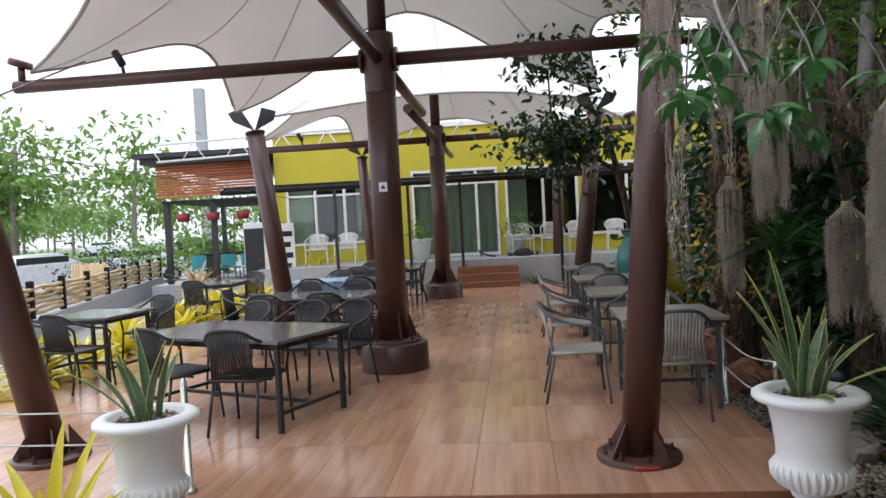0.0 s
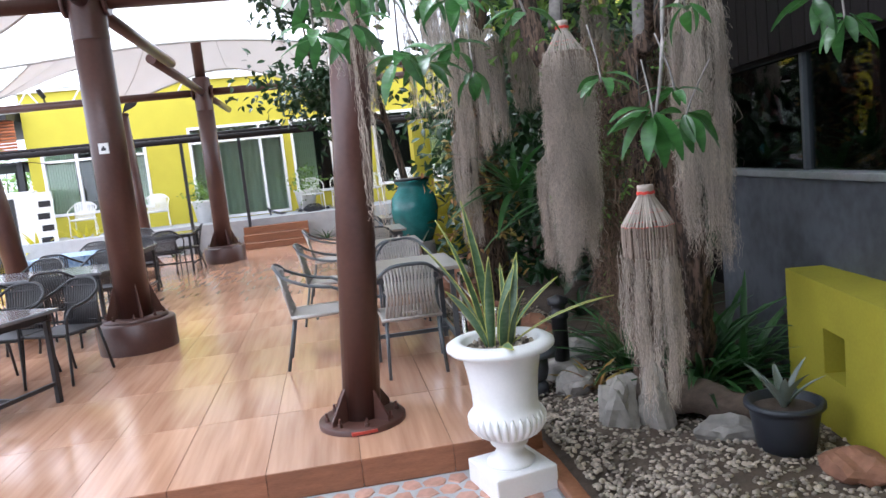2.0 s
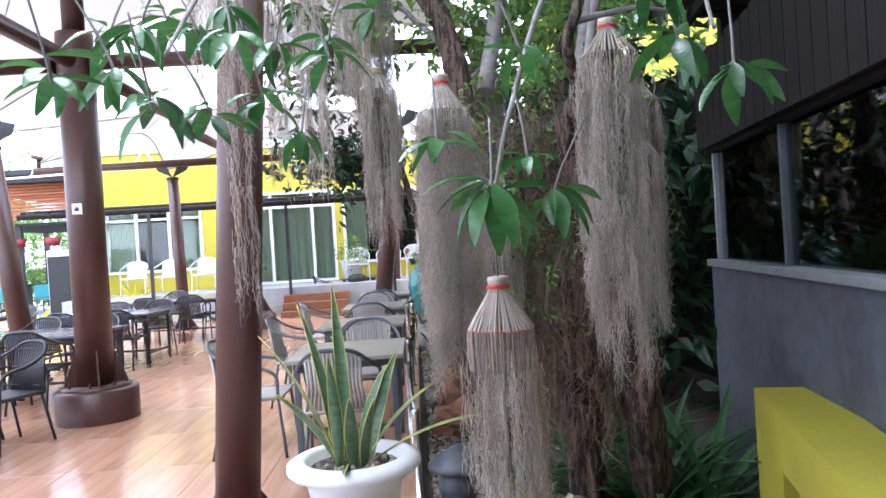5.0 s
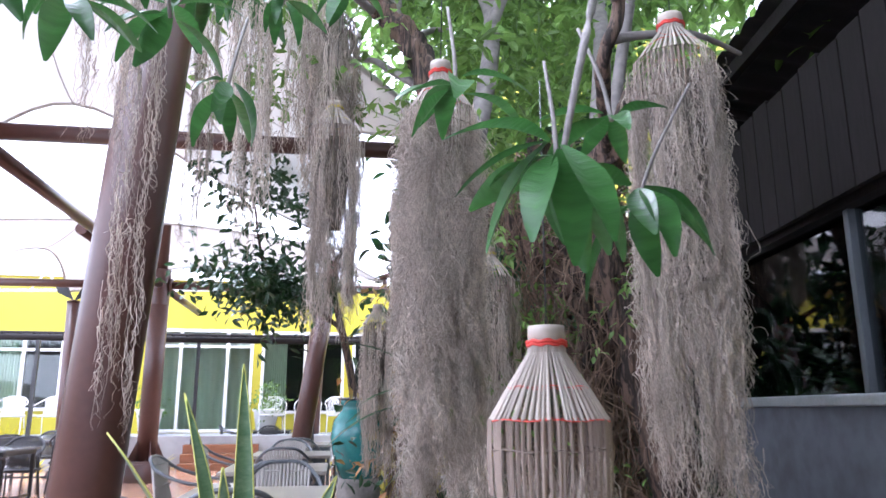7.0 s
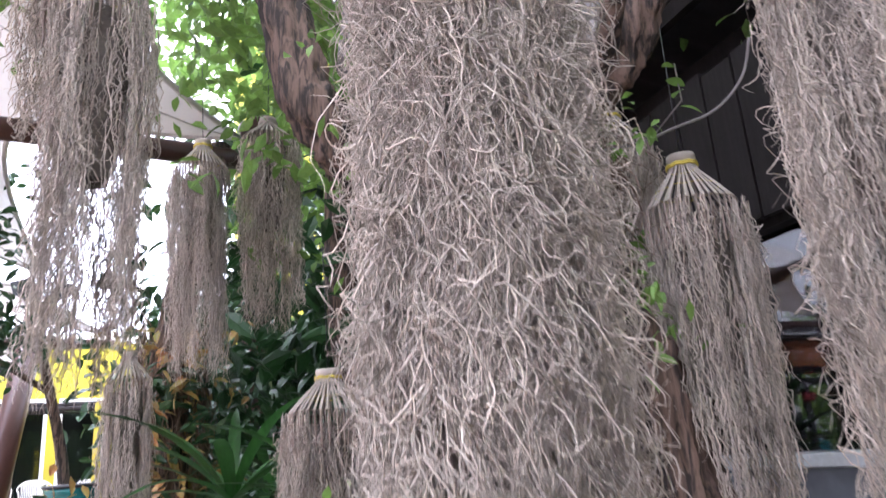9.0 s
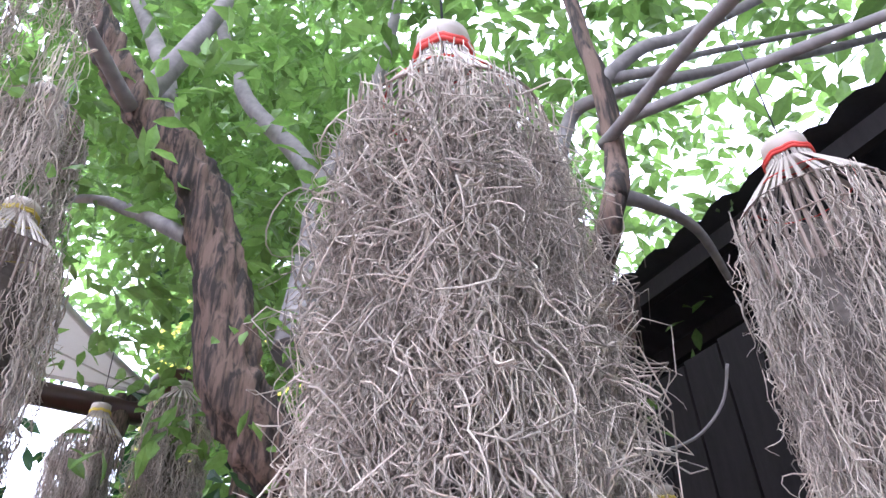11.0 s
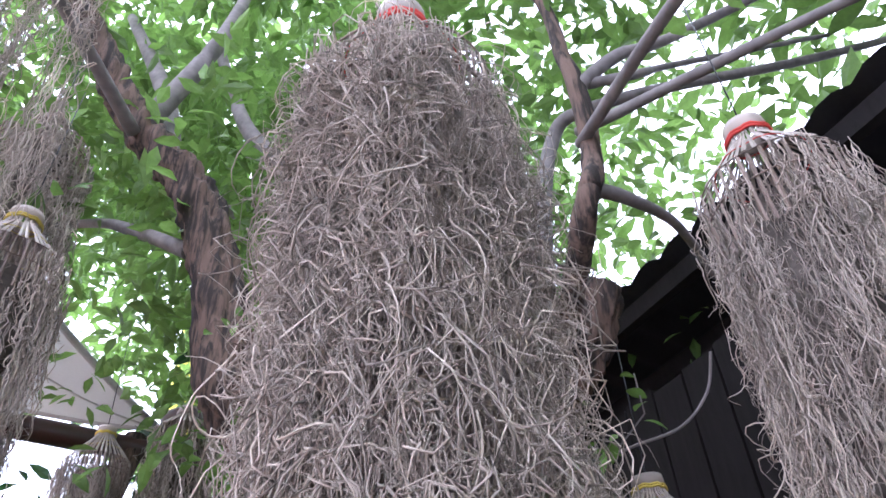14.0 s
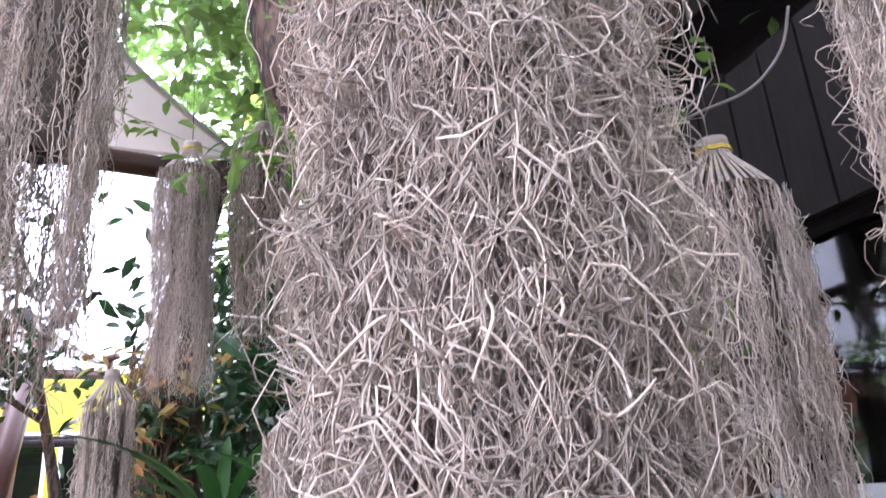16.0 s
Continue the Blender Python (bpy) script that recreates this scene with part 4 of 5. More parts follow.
def moss_mesh(name, seed, r, z0, length, n_long, n_curl, width, curl, material, inner=0.55, steps=14, tresses=26):
    """Grey air-plant threads that hang in ragged tresses round a basket, thinning to uneven tails."""
    rng = np.random.default_rng(seed)
    a_k = (np.arange(tresses) + rng.uniform(-0.35, 0.35, tresses)) * 6.283 / tresses
    r_k = r * np.where(rng.uniform(0, 1, tresses) < 0.75, rng.uniform(0.86, 1.05, tresses), rng.uniform(inner, 0.8, tresses))
    l_k = length * np.where(rng.uniform(0, 1, tresses) < 0.4, rng.uniform(0.85, 1.0, tresses), rng.uniform(0.5, 0.85, tresses))
    p_k, weight = rng.uniform(0, 6.283, tresses), l_k * rng.uniform(0.5, 1.5, tresses)
    weight /= weight.sum()

    def along(k, d, loose):
        """Points at the depths d on the tresses k, scattered round them."""
        wide = r_k[k] * (1 - 0.3 * np.clip(d / length - 0.45, 0, 1)) + 0.008 * np.sin(p_k[k] + 7 * d)
        ang = a_k[k] + 0.07 * np.sin(2 * p_k[k] + 5 * d)
        q = np.stack([wide * np.cos(ang), wide * np.sin(ang), z0 - d], 1)
        q[:, :2] += rng.normal(0, 1, (len(k), 2)) * (loose * r * (0.07 + 0.06 * np.clip(d / length, 0, 1)))[:, None]
        return q

    sets = []
    k = rng.choice(tresses, n_long, p=weight)
    d = l_k[k] * rng.uniform(0, 1, n_long) ** 1.2 * 0.93
    ln = np.clip(np.minimum(rng.uniform(0.1, 0.3, n_long), l_k[k] - d + 0.06), 0.05, 0.3)
    sets.append(strands(rng, along(k, d, 1.0), ln, steps, 0.0014, curl * 0.36, 0.05, width))
    k = rng.choice(tresses, n_curl, p=weight)
    d = 0.03 + l_k[k] * rng.uniform(0.0, 0.92, n_curl)
    th = a_k[k] + rng.normal(0, 0.7, n_curl)
    out = np.stack([np.cos(th), np.sin(th)], 1) * rng.uniform(-0.2, 1.0, n_curl)[:, None] * curl * 1.5
    sets.append(strands(rng, along(k, d, 1.2), rng.uniform(0.04, 0.13, n_curl), max(9, steps * 2 // 3), 0.0015, curl * 0.7, 0.046, width * 1.15, out))
    V, F, base = [], [], 0
    for v, f in sets:
        V.append(v)
        F.append(f + base)
        base += len(v)
    V, F = np.concatenate(V), np.concatenate(F)
    me = bpy.data.meshes.new(name)
    me.vertices.add(len(V))
    me.vertices.foreach_set("co", V.astype(np.float32).ravel())
    me.loops.add(len(F) * 4)
    me.loops.foreach_set("vertex_index", F.astype(np.int32).ravel())
    me.polygons.add(len(F))
    me.polygons.foreach_set("loop_start", np.arange(0, len(F) * 4, 4, dtype=np.int32))
    me.update(calc_edges=True)
    me.polygons.foreach_set("use_smooth", np.ones(len(F), dtype=bool))
    me.materials.append(material)
    return me


def make_basket(seed, r, length, n_long, n_curl, width, curl, cord, label, canes=38, core=True, flare=0.13, steps=12, tresses=26):
    """A bamboo fish-trap cone, hung by its neck, wrapped in moss. The origin is the top of its neck."""
    e = thing("moss_basket", at(0, 0, -50), label, "hanging basket", "moss baskets")
    rn = 0.31 * r
    shoulder = -0.05 - flare
    part("neck", lathe([(rn * 0.8, -0.002), (rn, 0.0), (rn * 1.04, -0.012), (rn, -0.036), (rn * 0.85, -0.036), (rn * 0.8, -0.002)], 24), M_CANE, e)
    for z, rr, thick, m in ((-0.03, rn * 1.06, 0.0035, cord), (-0.036, rn * 1.08, 0.003, cord), (-0.05 - 0.52 * flare, r * 0.68, 0.001, cord), (shoulder, r * 1.01, 0.0012, cord if not core else M_CANEB), (shoulder - 0.05, r * 1.01, 0.0016, M_CANEB)):
        part("binding", bar([(rr * math.cos(6.28319 * k / 28), rr * math.sin(6.28319 * k / 28), z + 0.002 * math.sin(k * 1.7)) for k in range(29)], thick, 5), m, e)
    for rod, profile, m in (("cane", [(rn * 0.98, -0.025), (rn * 1.04, -0.05), (r * 0.47, -0.05 - flare * 0.22), (r * 0.72, -0.05 - flare * 0.58), (r * 0.99, shoulder)], M_CANE),
                            ("side_cane", [(r * 0.99, shoulder + 0.001), (r * 1.0, shoulder - 0.06), (r * 0.97, shoulder - 0.13)], M_CANEB)):
        V, Fc = [], []
        for i, (q, z) in enumerate(profile):
            w = (0.3 + 0.7 * q / r) * (1.9 if not core else 1.5 if rod == "cane" else 1.1) * r / canes
            V += [(q, -w, z), (q + 0.8 * w, 0, z), (q, w, z)]
            if i:
                b = 3 * i
                Fc += [(b - 3, b - 2, b + 1, b), (b - 2, b - 1, b + 2, b + 1)]
        c = raw(rod, V, Fc, m, e)
        for k in range(canes):
            if k:
                c = mesh_ob(rod, c.data, m, e)
            c.matrix_basis = pose(0, 0, 0, random.uniform(-0.8, 0.8), random.uniform(-0.8, 0.8), 360 * k / canes + random.uniform(-1.5, 1.5))
    # uneven brown core that fills the inside of the moss
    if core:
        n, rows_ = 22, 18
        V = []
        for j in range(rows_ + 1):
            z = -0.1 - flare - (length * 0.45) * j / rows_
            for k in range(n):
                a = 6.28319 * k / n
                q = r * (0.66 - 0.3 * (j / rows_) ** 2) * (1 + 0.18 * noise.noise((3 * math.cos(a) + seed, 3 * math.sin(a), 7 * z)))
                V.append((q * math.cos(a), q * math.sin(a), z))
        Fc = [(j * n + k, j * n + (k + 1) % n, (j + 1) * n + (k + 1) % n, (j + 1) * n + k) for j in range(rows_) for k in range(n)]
        raw("inner_core", V, Fc, M_MCORE, e, "uneven brown core inside the moss", True)
    ms = new("moss", moss_mesh("moss", seed, r * 1.06, shoulder + (0.012 if core else -0.05), length, n_long, n_curl, width, curl, M_MOSS, 0.55, steps, tresses))
    ms.parent = e
    tagged(ms, "curly silver-grey air-plant threads", kind="stuff")
    part("hanger", bar([(0, 0, -0.02), (0.01, 0, 0.5)], 0.0015, 4), M_BLACK, e)
    return e


def B(x, y, z, rz=0, s=1.0, sz=None):
    return pose(x, y, z, 0, 0, rz) @ Matrix.Diagonal((s, s, sz or s, 1))


big = make_basket(11, 0.092, 1.1, 5600, 4300, 0.00072, 0.023, M_CORD, "bamboo cone basket shaggy with grey hanging moss", 54, flare=0.1, steps=22, tresses=40)
big.matrix_basis = B(2.238, 3.515, 2.285, 20)
near1 = make_basket(12, 0.108, 0.8, 1000, 700, 0.001, 0.013, M_CORD, "pale bamboo cone basket with red cord and moss tails", 56, False, 0.12, tresses=15)
near1.matrix_basis = B(2.308, 2.975, 1.492, 50)
b4 = make_basket(13, 0.112, 1.3, 2500, 1700, 0.001, 0.017, M_CORD, "long grey moss curtain on a bamboo cone basket", 40, flare=0.1, steps=16, tresses=26)
b4.matrix_basis = B(2.9, 3.405, 2.46, 10)
mid = make_basket(14, 0.1, 1.0, 1300, 700, 0.0014, 0.013, M_CORDY, "bamboo cone basket with a matted grey moss beard", 38, flare=0.11, tresses=22)
put_all(mid, [B(2.03, 4.46, 2.555, 0, 1.0, 0.8), B(2.555, 5.487, 2.655, 150, 0.95, 0.95), B(3.4, 4.3, 2.42, 200), B(3.225, 3.965, 2.105, 260, 1.05, 1.05), B(2.565, 4.14, 1.91, 45, 0.9), B(2.715, 4.83, 1.72, 100, 1.1, 0.9)])
slim = make_basket(15, 0.08, 1.05, 900, 450, 0.0016, 0.011, M_CANE, "slim weathered basket closely covered in moss", 30, flare=0.09, tresses=18)
put_all(slim, [B(2.49, 6.24, 1.995, 0, 1.1, 0.9), B(2.033, 4.91, 3.27, 90, 1.35, 0.9), B(2.84, 5.57, 2.845, 30, 1.2, 0.8), B(3.79, 6.2, 3.06, 120, 1.2, 1.0)])


def hanging_moss(m, seed, r, length, n1, n2):
    ob = tagged(new("hanging_moss", moss_mesh("hanging_moss", seed, r, 0.0, length, n1, n2, 0.0013, 0.014, M_MOSS, 0.1, tresses=8)), "loose grey moss tail hanging from a branch", "moss", "moss tails", "stuff")
    ob.matrix_basis = m
    return ob


for k, (x, y, z, r, L) in enumerate(((1.35, 4.15, 2.95, 0.06, 1.8), (1.28, 4.05, 3.0, 0.09, 0.8), (1.68, 3.9, 2.85, 0.09, 1.0), (1.72, 4.4, 2.95, 0.06, 1.1), (1.5, 4.6, 3.0, 0.05, 1.0), (1.9, 4.15, 3.0, 0.08, 0.9))):
    hanging_moss(at(x, y, z), 40 + k, r, L, 240, 160)

# ---- tree over the garden ----
tree = thing("garden_tree", at(0, 0, 0), "spreading garden tree with furrowed brown trunks", "tree")


def limb(pts, r0, r1, material, seed=0, n=14, name="limb", furrow=0.0):
    P = arc(pts, 22 if furrow else 8)
    bm = bar(P, [r0 + (r1 - r0) * i / (len(P) - 1) for i in range(len(P))], n)
    if furrow:
        for v in bm.verts:
            d = noise.noise(Vector((v.co.x * 36 + seed, v.co.y * 36, v.co.z * 4.5)))
            e = noise.noise(Vector((v.co.x * 85 + seed, v.co.y * 85, v.co.z * 14)))
            c = min(P, key=lambda p: (p - v.co).length_squared)
            v.co = c + (v.co - c) * (1 + furrow * 1.1 * d + furrow * 0.5 * e)
    return part(name, bm, material, tree)


limb([(3.35, 4.3, 0.0), (3.2, 4.02, 1.0), (3.1, 4.05, 1.5), (3.0, 4.08, 1.85), (2.93, 4.07, 2.15), (3.0, 3.93, 2.27), (3.05, 3.85, 2.45)], 0.095, 0.045, M_BARK, 1, 44, "trunk", 0.4)
limb([(2.98, 4.25, 0.0), (2.97, 4.2, 1.1), (3.0, 4.17, 1.6), (2.9, 4.2, 1.95)], 0.085, 0.06, M_BARK, 2, 44, "trunk", 0.45)
limb([(2.95, 4.2, 1.8), (2.7, 4.33, 2.05), (2.5, 4.43, 2.28), (2.46, 4.51, 2.6), (2.38, 4.59, 2.92), (2.23, 4.69, 3.16), (2.05, 4.77, 3.5), (1.7, 4.9, 4.2)], 0.075, 0.04, M_BARK, 3, 44, "limb", 0.4)
limb([(3.0, 4.0, 2.2), (2.84, 3.72, 2.44), (2.9, 3.7, 2.65), (2.91, 3.7, 2.9), (2.92, 3.72, 3.05), (2.94, 3.76, 3.4), (2.8, 3.9, 4.0)], 0.026, 0.016, M_BARK, 4, 18, "limb", 0.2)
limb([(2.91, 3.7, 2.88), (3.0, 3.62, 3.0), (3.14, 3.53, 3.1), (3.6, 3.2, 3.5), (4.0, 3.0, 3.8)], 0.018, 0.01, M_BRANCH, 5)
limb([(2.92, 3.7, 2.9), (3.05, 3.6, 2.95), (3.3, 3.6, 3.2), (3.9, 3.3, 3.55)], 0.014, 0.007, M_BRANCH, 6)
limb([(2.88, 3.72, 2.55), (2.98, 3.7, 2.57), (3.18, 3.7, 2.6), (3.4, 3.75, 2.58)], 0.018, 0.008, M_BRANCH, 7)
limb([(2.6, 4.4, 2.4), (2.76, 4.64, 3.15), (2.62, 4.93, 3.68), (2.5, 5.08, 4.24)], 0.045, 0.022, M_BRANCH, 8)
limb([(2.74, 4.6, 3.05), (2.9, 4.5, 3.6), (2.95, 4.4, 4.3)], 0.03, 0.015, M_BRANCH, 9)
limb([(2.4, 4.59, 2.73), (2.3, 4.8, 2.9), (2.23, 5.04, 3.06), (2.0, 5.6, 3.3)], 0.022, 0.01, M_BRANCH, 10)
limb([(2.36, 4.6, 2.95), (2.5, 4.75, 3.1), (2.62, 4.9, 3.2)], 0.018, 0.01, M_BRANCH, 11)
limb([(2.3, 4.65, 3.05), (2.3, 4.9, 3.6), (2.15, 5.2, 4.3)], 0.045, 0.02, M_BRANCH, 12)
limb([(2.22, 4.69, 3.16), (2.35, 4.6, 3.6), (2.45, 4.7, 4.2)], 0.035, 0.018, M_BRANCH, 13)
limb([(3.0, 4.0, 2.3), (3.16, 3.98, 3.08), (3.25, 3.81, 3.2), (3.88, 3.4, 3.5), (4.4, 3.1, 3.8)], 0.025, 0.012, M_BRANCH, 14)
limb([(3.0, 4.1, 2.25), (3.3, 4.6, 3.2), (3.5, 5.2, 4.2)], 0.05, 0.02, M_BRANCH, 15)
limb([(2.2, 4.65, 3.1), (1.7, 4.2, 3.15), (1.4, 3.6, 2.75), (1.3, 3.0, 2.25)], 0.02, 0.006, M_BRANCH, 16)
limb([(2.9, 3.72, 2.7), (2.6, 3.2, 2.5), (2.35, 2.85, 2.0), (2.28, 2.82, 1.745)], 0.014, 0.005, M_BRANCH, 17)
limb([(2.95, 3.75, 2.8), (3.0, 3.0, 2.6), (2.85, 2.5, 2.15)], 0.014, 0.005, M_BRANCH, 18)


def crown(name, parent, n, centre, spread, size, material, seed, hole=0.0, keep=None):
    """Many small folded leaves gathered in loose sprays."""
    rng = np.random.default_rng(seed)
    V, Fc = [], []
    sprays = max(1, n // 14)
    for _ in range(sprays):
        c = Vector(centre) + Vector([float(rng.normal(0, 0.5) * s) for s in spread])
        if keep and not keep(c):
            continue
        axis = Vector(rng.normal(0, 1, 3))
        axis.z *= 0.5
        axis.normalize()
        for k in range(14):
            p = c + axis * (k - 7) * size * 0.5 + Vector(rng.normal(0, size * 0.25, 3))
            m = Matrix.Translation(p) @ Euler((float(rng.normal(-0.5, 0.5)), float(rng.normal(0, 0.5)), float(rng.uniform(0, 6.28)))).to_matrix().to_4x4()
            L, w = size * rng.uniform(0.7, 1.2), size * 0.2
            b = len(V)
            V += [tuple(m @ Vector(q)) for q in ((0, 0, 0), (-w, 0.4 * L, 0.25 * w), (0, 0.5 * L, 0), (w, 0.4 * L, 0.25 * w), (0, L, -0.12 * L), (-w * 0.7, 0.75 * L, 0), (w * 0.7, 0.75 * L, 0))]
            Fc += [(b, b + 2, b + 1), (b, b + 3, b + 2), (b + 1, b + 2, b + 4, b + 5), (b + 2, b + 3, b + 6, b + 4)]
    return tagged(raw(name, V, Fc, material, parent), kind="stuff")


def clear(c):
    d = Vector((c.x - 1.95, c.y - 3.17))
    if c.y > 3.6 and d.x < 0.34 * d.y and (c.z - 1.6) < 0.85 * d.length:
        return False
    if c.y < 5.1 and c.x < 2.75 and c.z < 4.3:
        return False
    return c.z > 2.9 + 0.12 * max(0, abs(c.x - 2.5)) and (c - Vector((1.95, 3.2, 1.6))).length > 1.35


crown("crown", tree, 12500, (2.5, 5.6, 4.0), (1.7, 2.2, 1.3), 0.1, M_LEAF, 21, keep=clear)
crown("crown", tree, 4200, (3.2, 3.6, 4.3), (2.6, 2.2, 1.1), 0.1, M_LEAF, 22, keep=clear)
# thicker canopy over garden and front right, added to cut the sky light
crown("crown", tree, 6000, (4.2, 7.0, 4.4), (1.6, 4.0, 1.2), 0.16, M_LEAF, 25, keep=clear)
crown("crown", tree, 4000, (4.2, 1.5, 4.4), (2.2, 3.0, 1.0), 0.16, M_LEAF, 26, keep=lambda c: clear(c) and c.y < 3.4 and c.x > 2.6)
crown("crown", tree, 1500, (2.7, 4.7, 3.0), (0.9, 0.8, 0.6), 0.09, M_LEAF, 23, keep=lambda c: c.y > 4.5)
crown("crown", tree, 1100, (2.85, 4.15, 1.9), (0.45, 0.3, 0.8), 0.045, M_LEAF, 24, keep=lambda c: c.y > 3.95)
# high leaf layer added above the garden to darken it
crown("crown", tree, 9000, (3.6, 6.4, 5.7), (2.6, 4.2, 0.9), 0.19, M_LEAF, 27, keep=lambda c: c.z > 4.7 and c.x > 1.7 and Vector((c.x - 4.4, c.y - 4.3)).length > 1.5)
# unseen leaves over the front, added only to block sky light
crown("crown", tree, 9000, (3.6, 1.3, 5.1), (3.0, 2.2, 0.8), 0.2, M_LEAF, 28, keep=lambda c: c.z > 4.2 and c.x > 0.7 and c.y < 2.9)
crown("crown", tree, 2600, (1.9, 6.4, 4.6), (1.5, 1.3, 1.2), 0.1, M_LEAF, 29, keep=lambda c: c.z > 3.5 and c.y > 5.2 and c.x > 1.5)
rng = np.random.default_rng(77)
th, zz, out = rng.uniform(0, 6.283, 1400), rng.uniform(0.7, 2.35, 1400), rng.uniform(0.55, 1.1, 1400)
rv, rf = strands(rng, np.stack([2.95 + 0.27 * out * np.cos(th), 4.22 + 0.18 * out * np.sin(th), zz], 1), rng.uniform(0.12, 0.45, 1400), 9, 0.012, 0.035, 0.3, 0.0024)
tagged(raw("root_tangle", rv.tolist(), rf.tolist(), M_ROOT, tree, "tangled brown orchid roots on the trunk"), kind="stuff")

vine = thing("climbing_vine", pose(0, 0, 0), "thin looping vine with a few pale green leaves", "vine")
part("stem", bar(arc([(2.95, 4.15, 2.12), (3.154, 4.045, 2.153), (3.206, 3.957, 2.17), (3.25, 3.867, 2.188), (3.262, 3.794, 2.241), (3.243, 3.75, 2.31)], 5), 0.0035, 6), M_BRANCH, vine)
part("shoot", bar([(3.18, 4.0, 2.16), (3.175, 3.9, 2.21), (3.149, 3.885, 2.29)], 0.002, 5), M_BRANCH, vine)
for k, (x, y, z) in enumerate(((3.149, 3.885, 2.28), (3.175, 3.886, 2.24), (3.167, 3.915, 2.22), (3.182, 3.909, 2.2), (3.152, 3.978, 2.172))):
    V, Fc = blade(0.05, 0.028, 0.5, 0.3, 6, 0.1, 0.15)
    raw("leaf", place_mesh(V, pose(x, y, z, 50 - 20 * k, 20, 75 * k)), Fc, M_LEAF, vine, smooth=True)

# large glossy leaves on the near twigs
oval = [blade(0.2, 0.073, 0.45 + 0.2 * k, 0.35, 8, 0.12, 0.12) for k in range(3)]
oval_me = []
for V, Fc in oval:
    me = bpy.data.meshes.new("leaf")
    me.from_pydata(V, [], Fc)
    me.polygons.foreach_set("use_smooth", [True] * len(Fc))
    me.materials.append(M_BIG)
    oval_me.append(me)


def leaf_spray(x, y, z, n, s, seed, droop=10):
    rnd = random.Random(seed)
    e = thing("leafy_twig", at(x, y, z, rnd.uniform(0, 360)), "twig end with large glossy green leaves", "twig", "leafy twigs")
    part("twig", bar(arc([(0, 0, 0), (0.02, 0.03, 0.1), (0.06, 0.1, 0.25)], 4), [0.005 - 0.0002 * i for i in range(9)], 6), M_BRANCH, e)
    for k in range(n):
        c = mesh_ob("leaf", rnd.choice(oval_me), M_BIG, e)
        q = s * rnd.uniform(0.7, 1.15)
        q *= 0.88
        c.matrix_basis = pose(0, 0, 0.02 * rnd.random() * n / 4, 0, 0, 137.5 * k + rnd.uniform(-20, 20)) @ pose(0, 0.015, 0, rnd.uniform(-48, 30) - droop, rnd.uniform(-25, 25), 0) @ Matrix.Diagonal((q, q, q, 1))
    return e


for k, (x, y, z, n, s) in enumerate(((2.272, 2.812, 1.753, 12, 1.22), (2.13, 2.95, 1.93, 7, 0.85), (2.505, 2.96, 1.735, 9, 1.12), (2.4, 2.85, 1.86, 6, 0.8), (2.35, 2.66, 2.13, 6, 0.8),
                                      (2.72, 2.45, 2.1, 8, 0.9), (2.9, 2.5, 2.03, 8, 0.85), (2.6, 2.35, 2.2, 6, 0.8),
                                      (1.81, 2.9, 2.2, 6, 0.85), (1.29, 2.85, 2.05, 9, 0.95), (1.43, 3.0, 2.05, 9, 0.95), (1.0, 2.9, 2.15, 8, 0.9), (1.15, 3.0, 2.2, 8, 0.9), (1.52, 2.9, 2.27, 8, 0.9), (1.58, 3.14, 2.12, 8, 0.9), (1.69, 3.26, 2.02, 7, 0.85),
                                      (1.2, 3.1, 2.35, 9, 0.9), (1.05, 3.3, 2.4, 8, 0.9), (1.35, 3.3, 2.4, 9, 0.9), (1.6, 3.5, 2.4, 8, 0.9), (1.8, 3.6, 2.45, 8, 0.8), (2.0, 3.7, 2.6, 7, 0.8), (1.4, 3.7, 2.6, 9, 0.9), (1.15, 3.75, 2.6, 8, 0.9), (1.7, 4.0, 2.7, 8, 0.9))):
    leaf_spray(x, y, z, n, s, 200 + k)

# dark tree by the far end of the terrace
dt = thing("terrace_tree", at(2.9, 11.4, 0.0), "dark-leaved young tree beside the terrace", "tree")
part("trunk", bar(arc([(0.2, 0, 0.0), (0.1, 0.1, 1.5), (-0.1, 0, 2.4), (-0.3, -0.1, 3.1)], 5), [0.07 - 0.002 * i for i in range(16)], 10), M_BARK, dt)
crown("crown", dt, 1500, (-1.0, -0.4, 2.85), (0.68, 0.6, 0.38), 0.15, M_DARKLEAF, 31)
crown("crown", dt, 500, (-1.2, -1.2, 3.9), (0.8, 0.8, 0.6), 0.15, M_DARKLEAF, 32)
part("limb", bar(arc([(-0.1, 0, 2.4), (-0.6, -0.2, 2.7), (-1.1, -0.4, 3.0), (-1.3, -1.1, 3.8)], 5), [0.04 - 0.002 * k for k in range(16)], 8), M_BARK, dt)
crown("crown", dt, 1300, (1.3, -0.5, 2.0), (0.8, 3.0, 1.6), 0.22, M_DARKLEAF, 33, keep=lambda c: c.x > 0.3)
bush = thing("garden_thicket", at(4.2, 8.5, 0.0), "dense dark green shrubs behind the tree", "shrub")
part("stem", bar([(0, 0, 0), (0.1, 0.1, 2.0)], 0.05, 8), M_BARK, bush)
crown("crown", bush, 8400, (0.4, 0.0, 1.8), (1.1, 4.2, 2.2), 0.24, M_DARKLEAF, 34, keep=lambda c: c.z > 0.1 and -0.9 < c.x < 1.15 and c.y > -2.4)
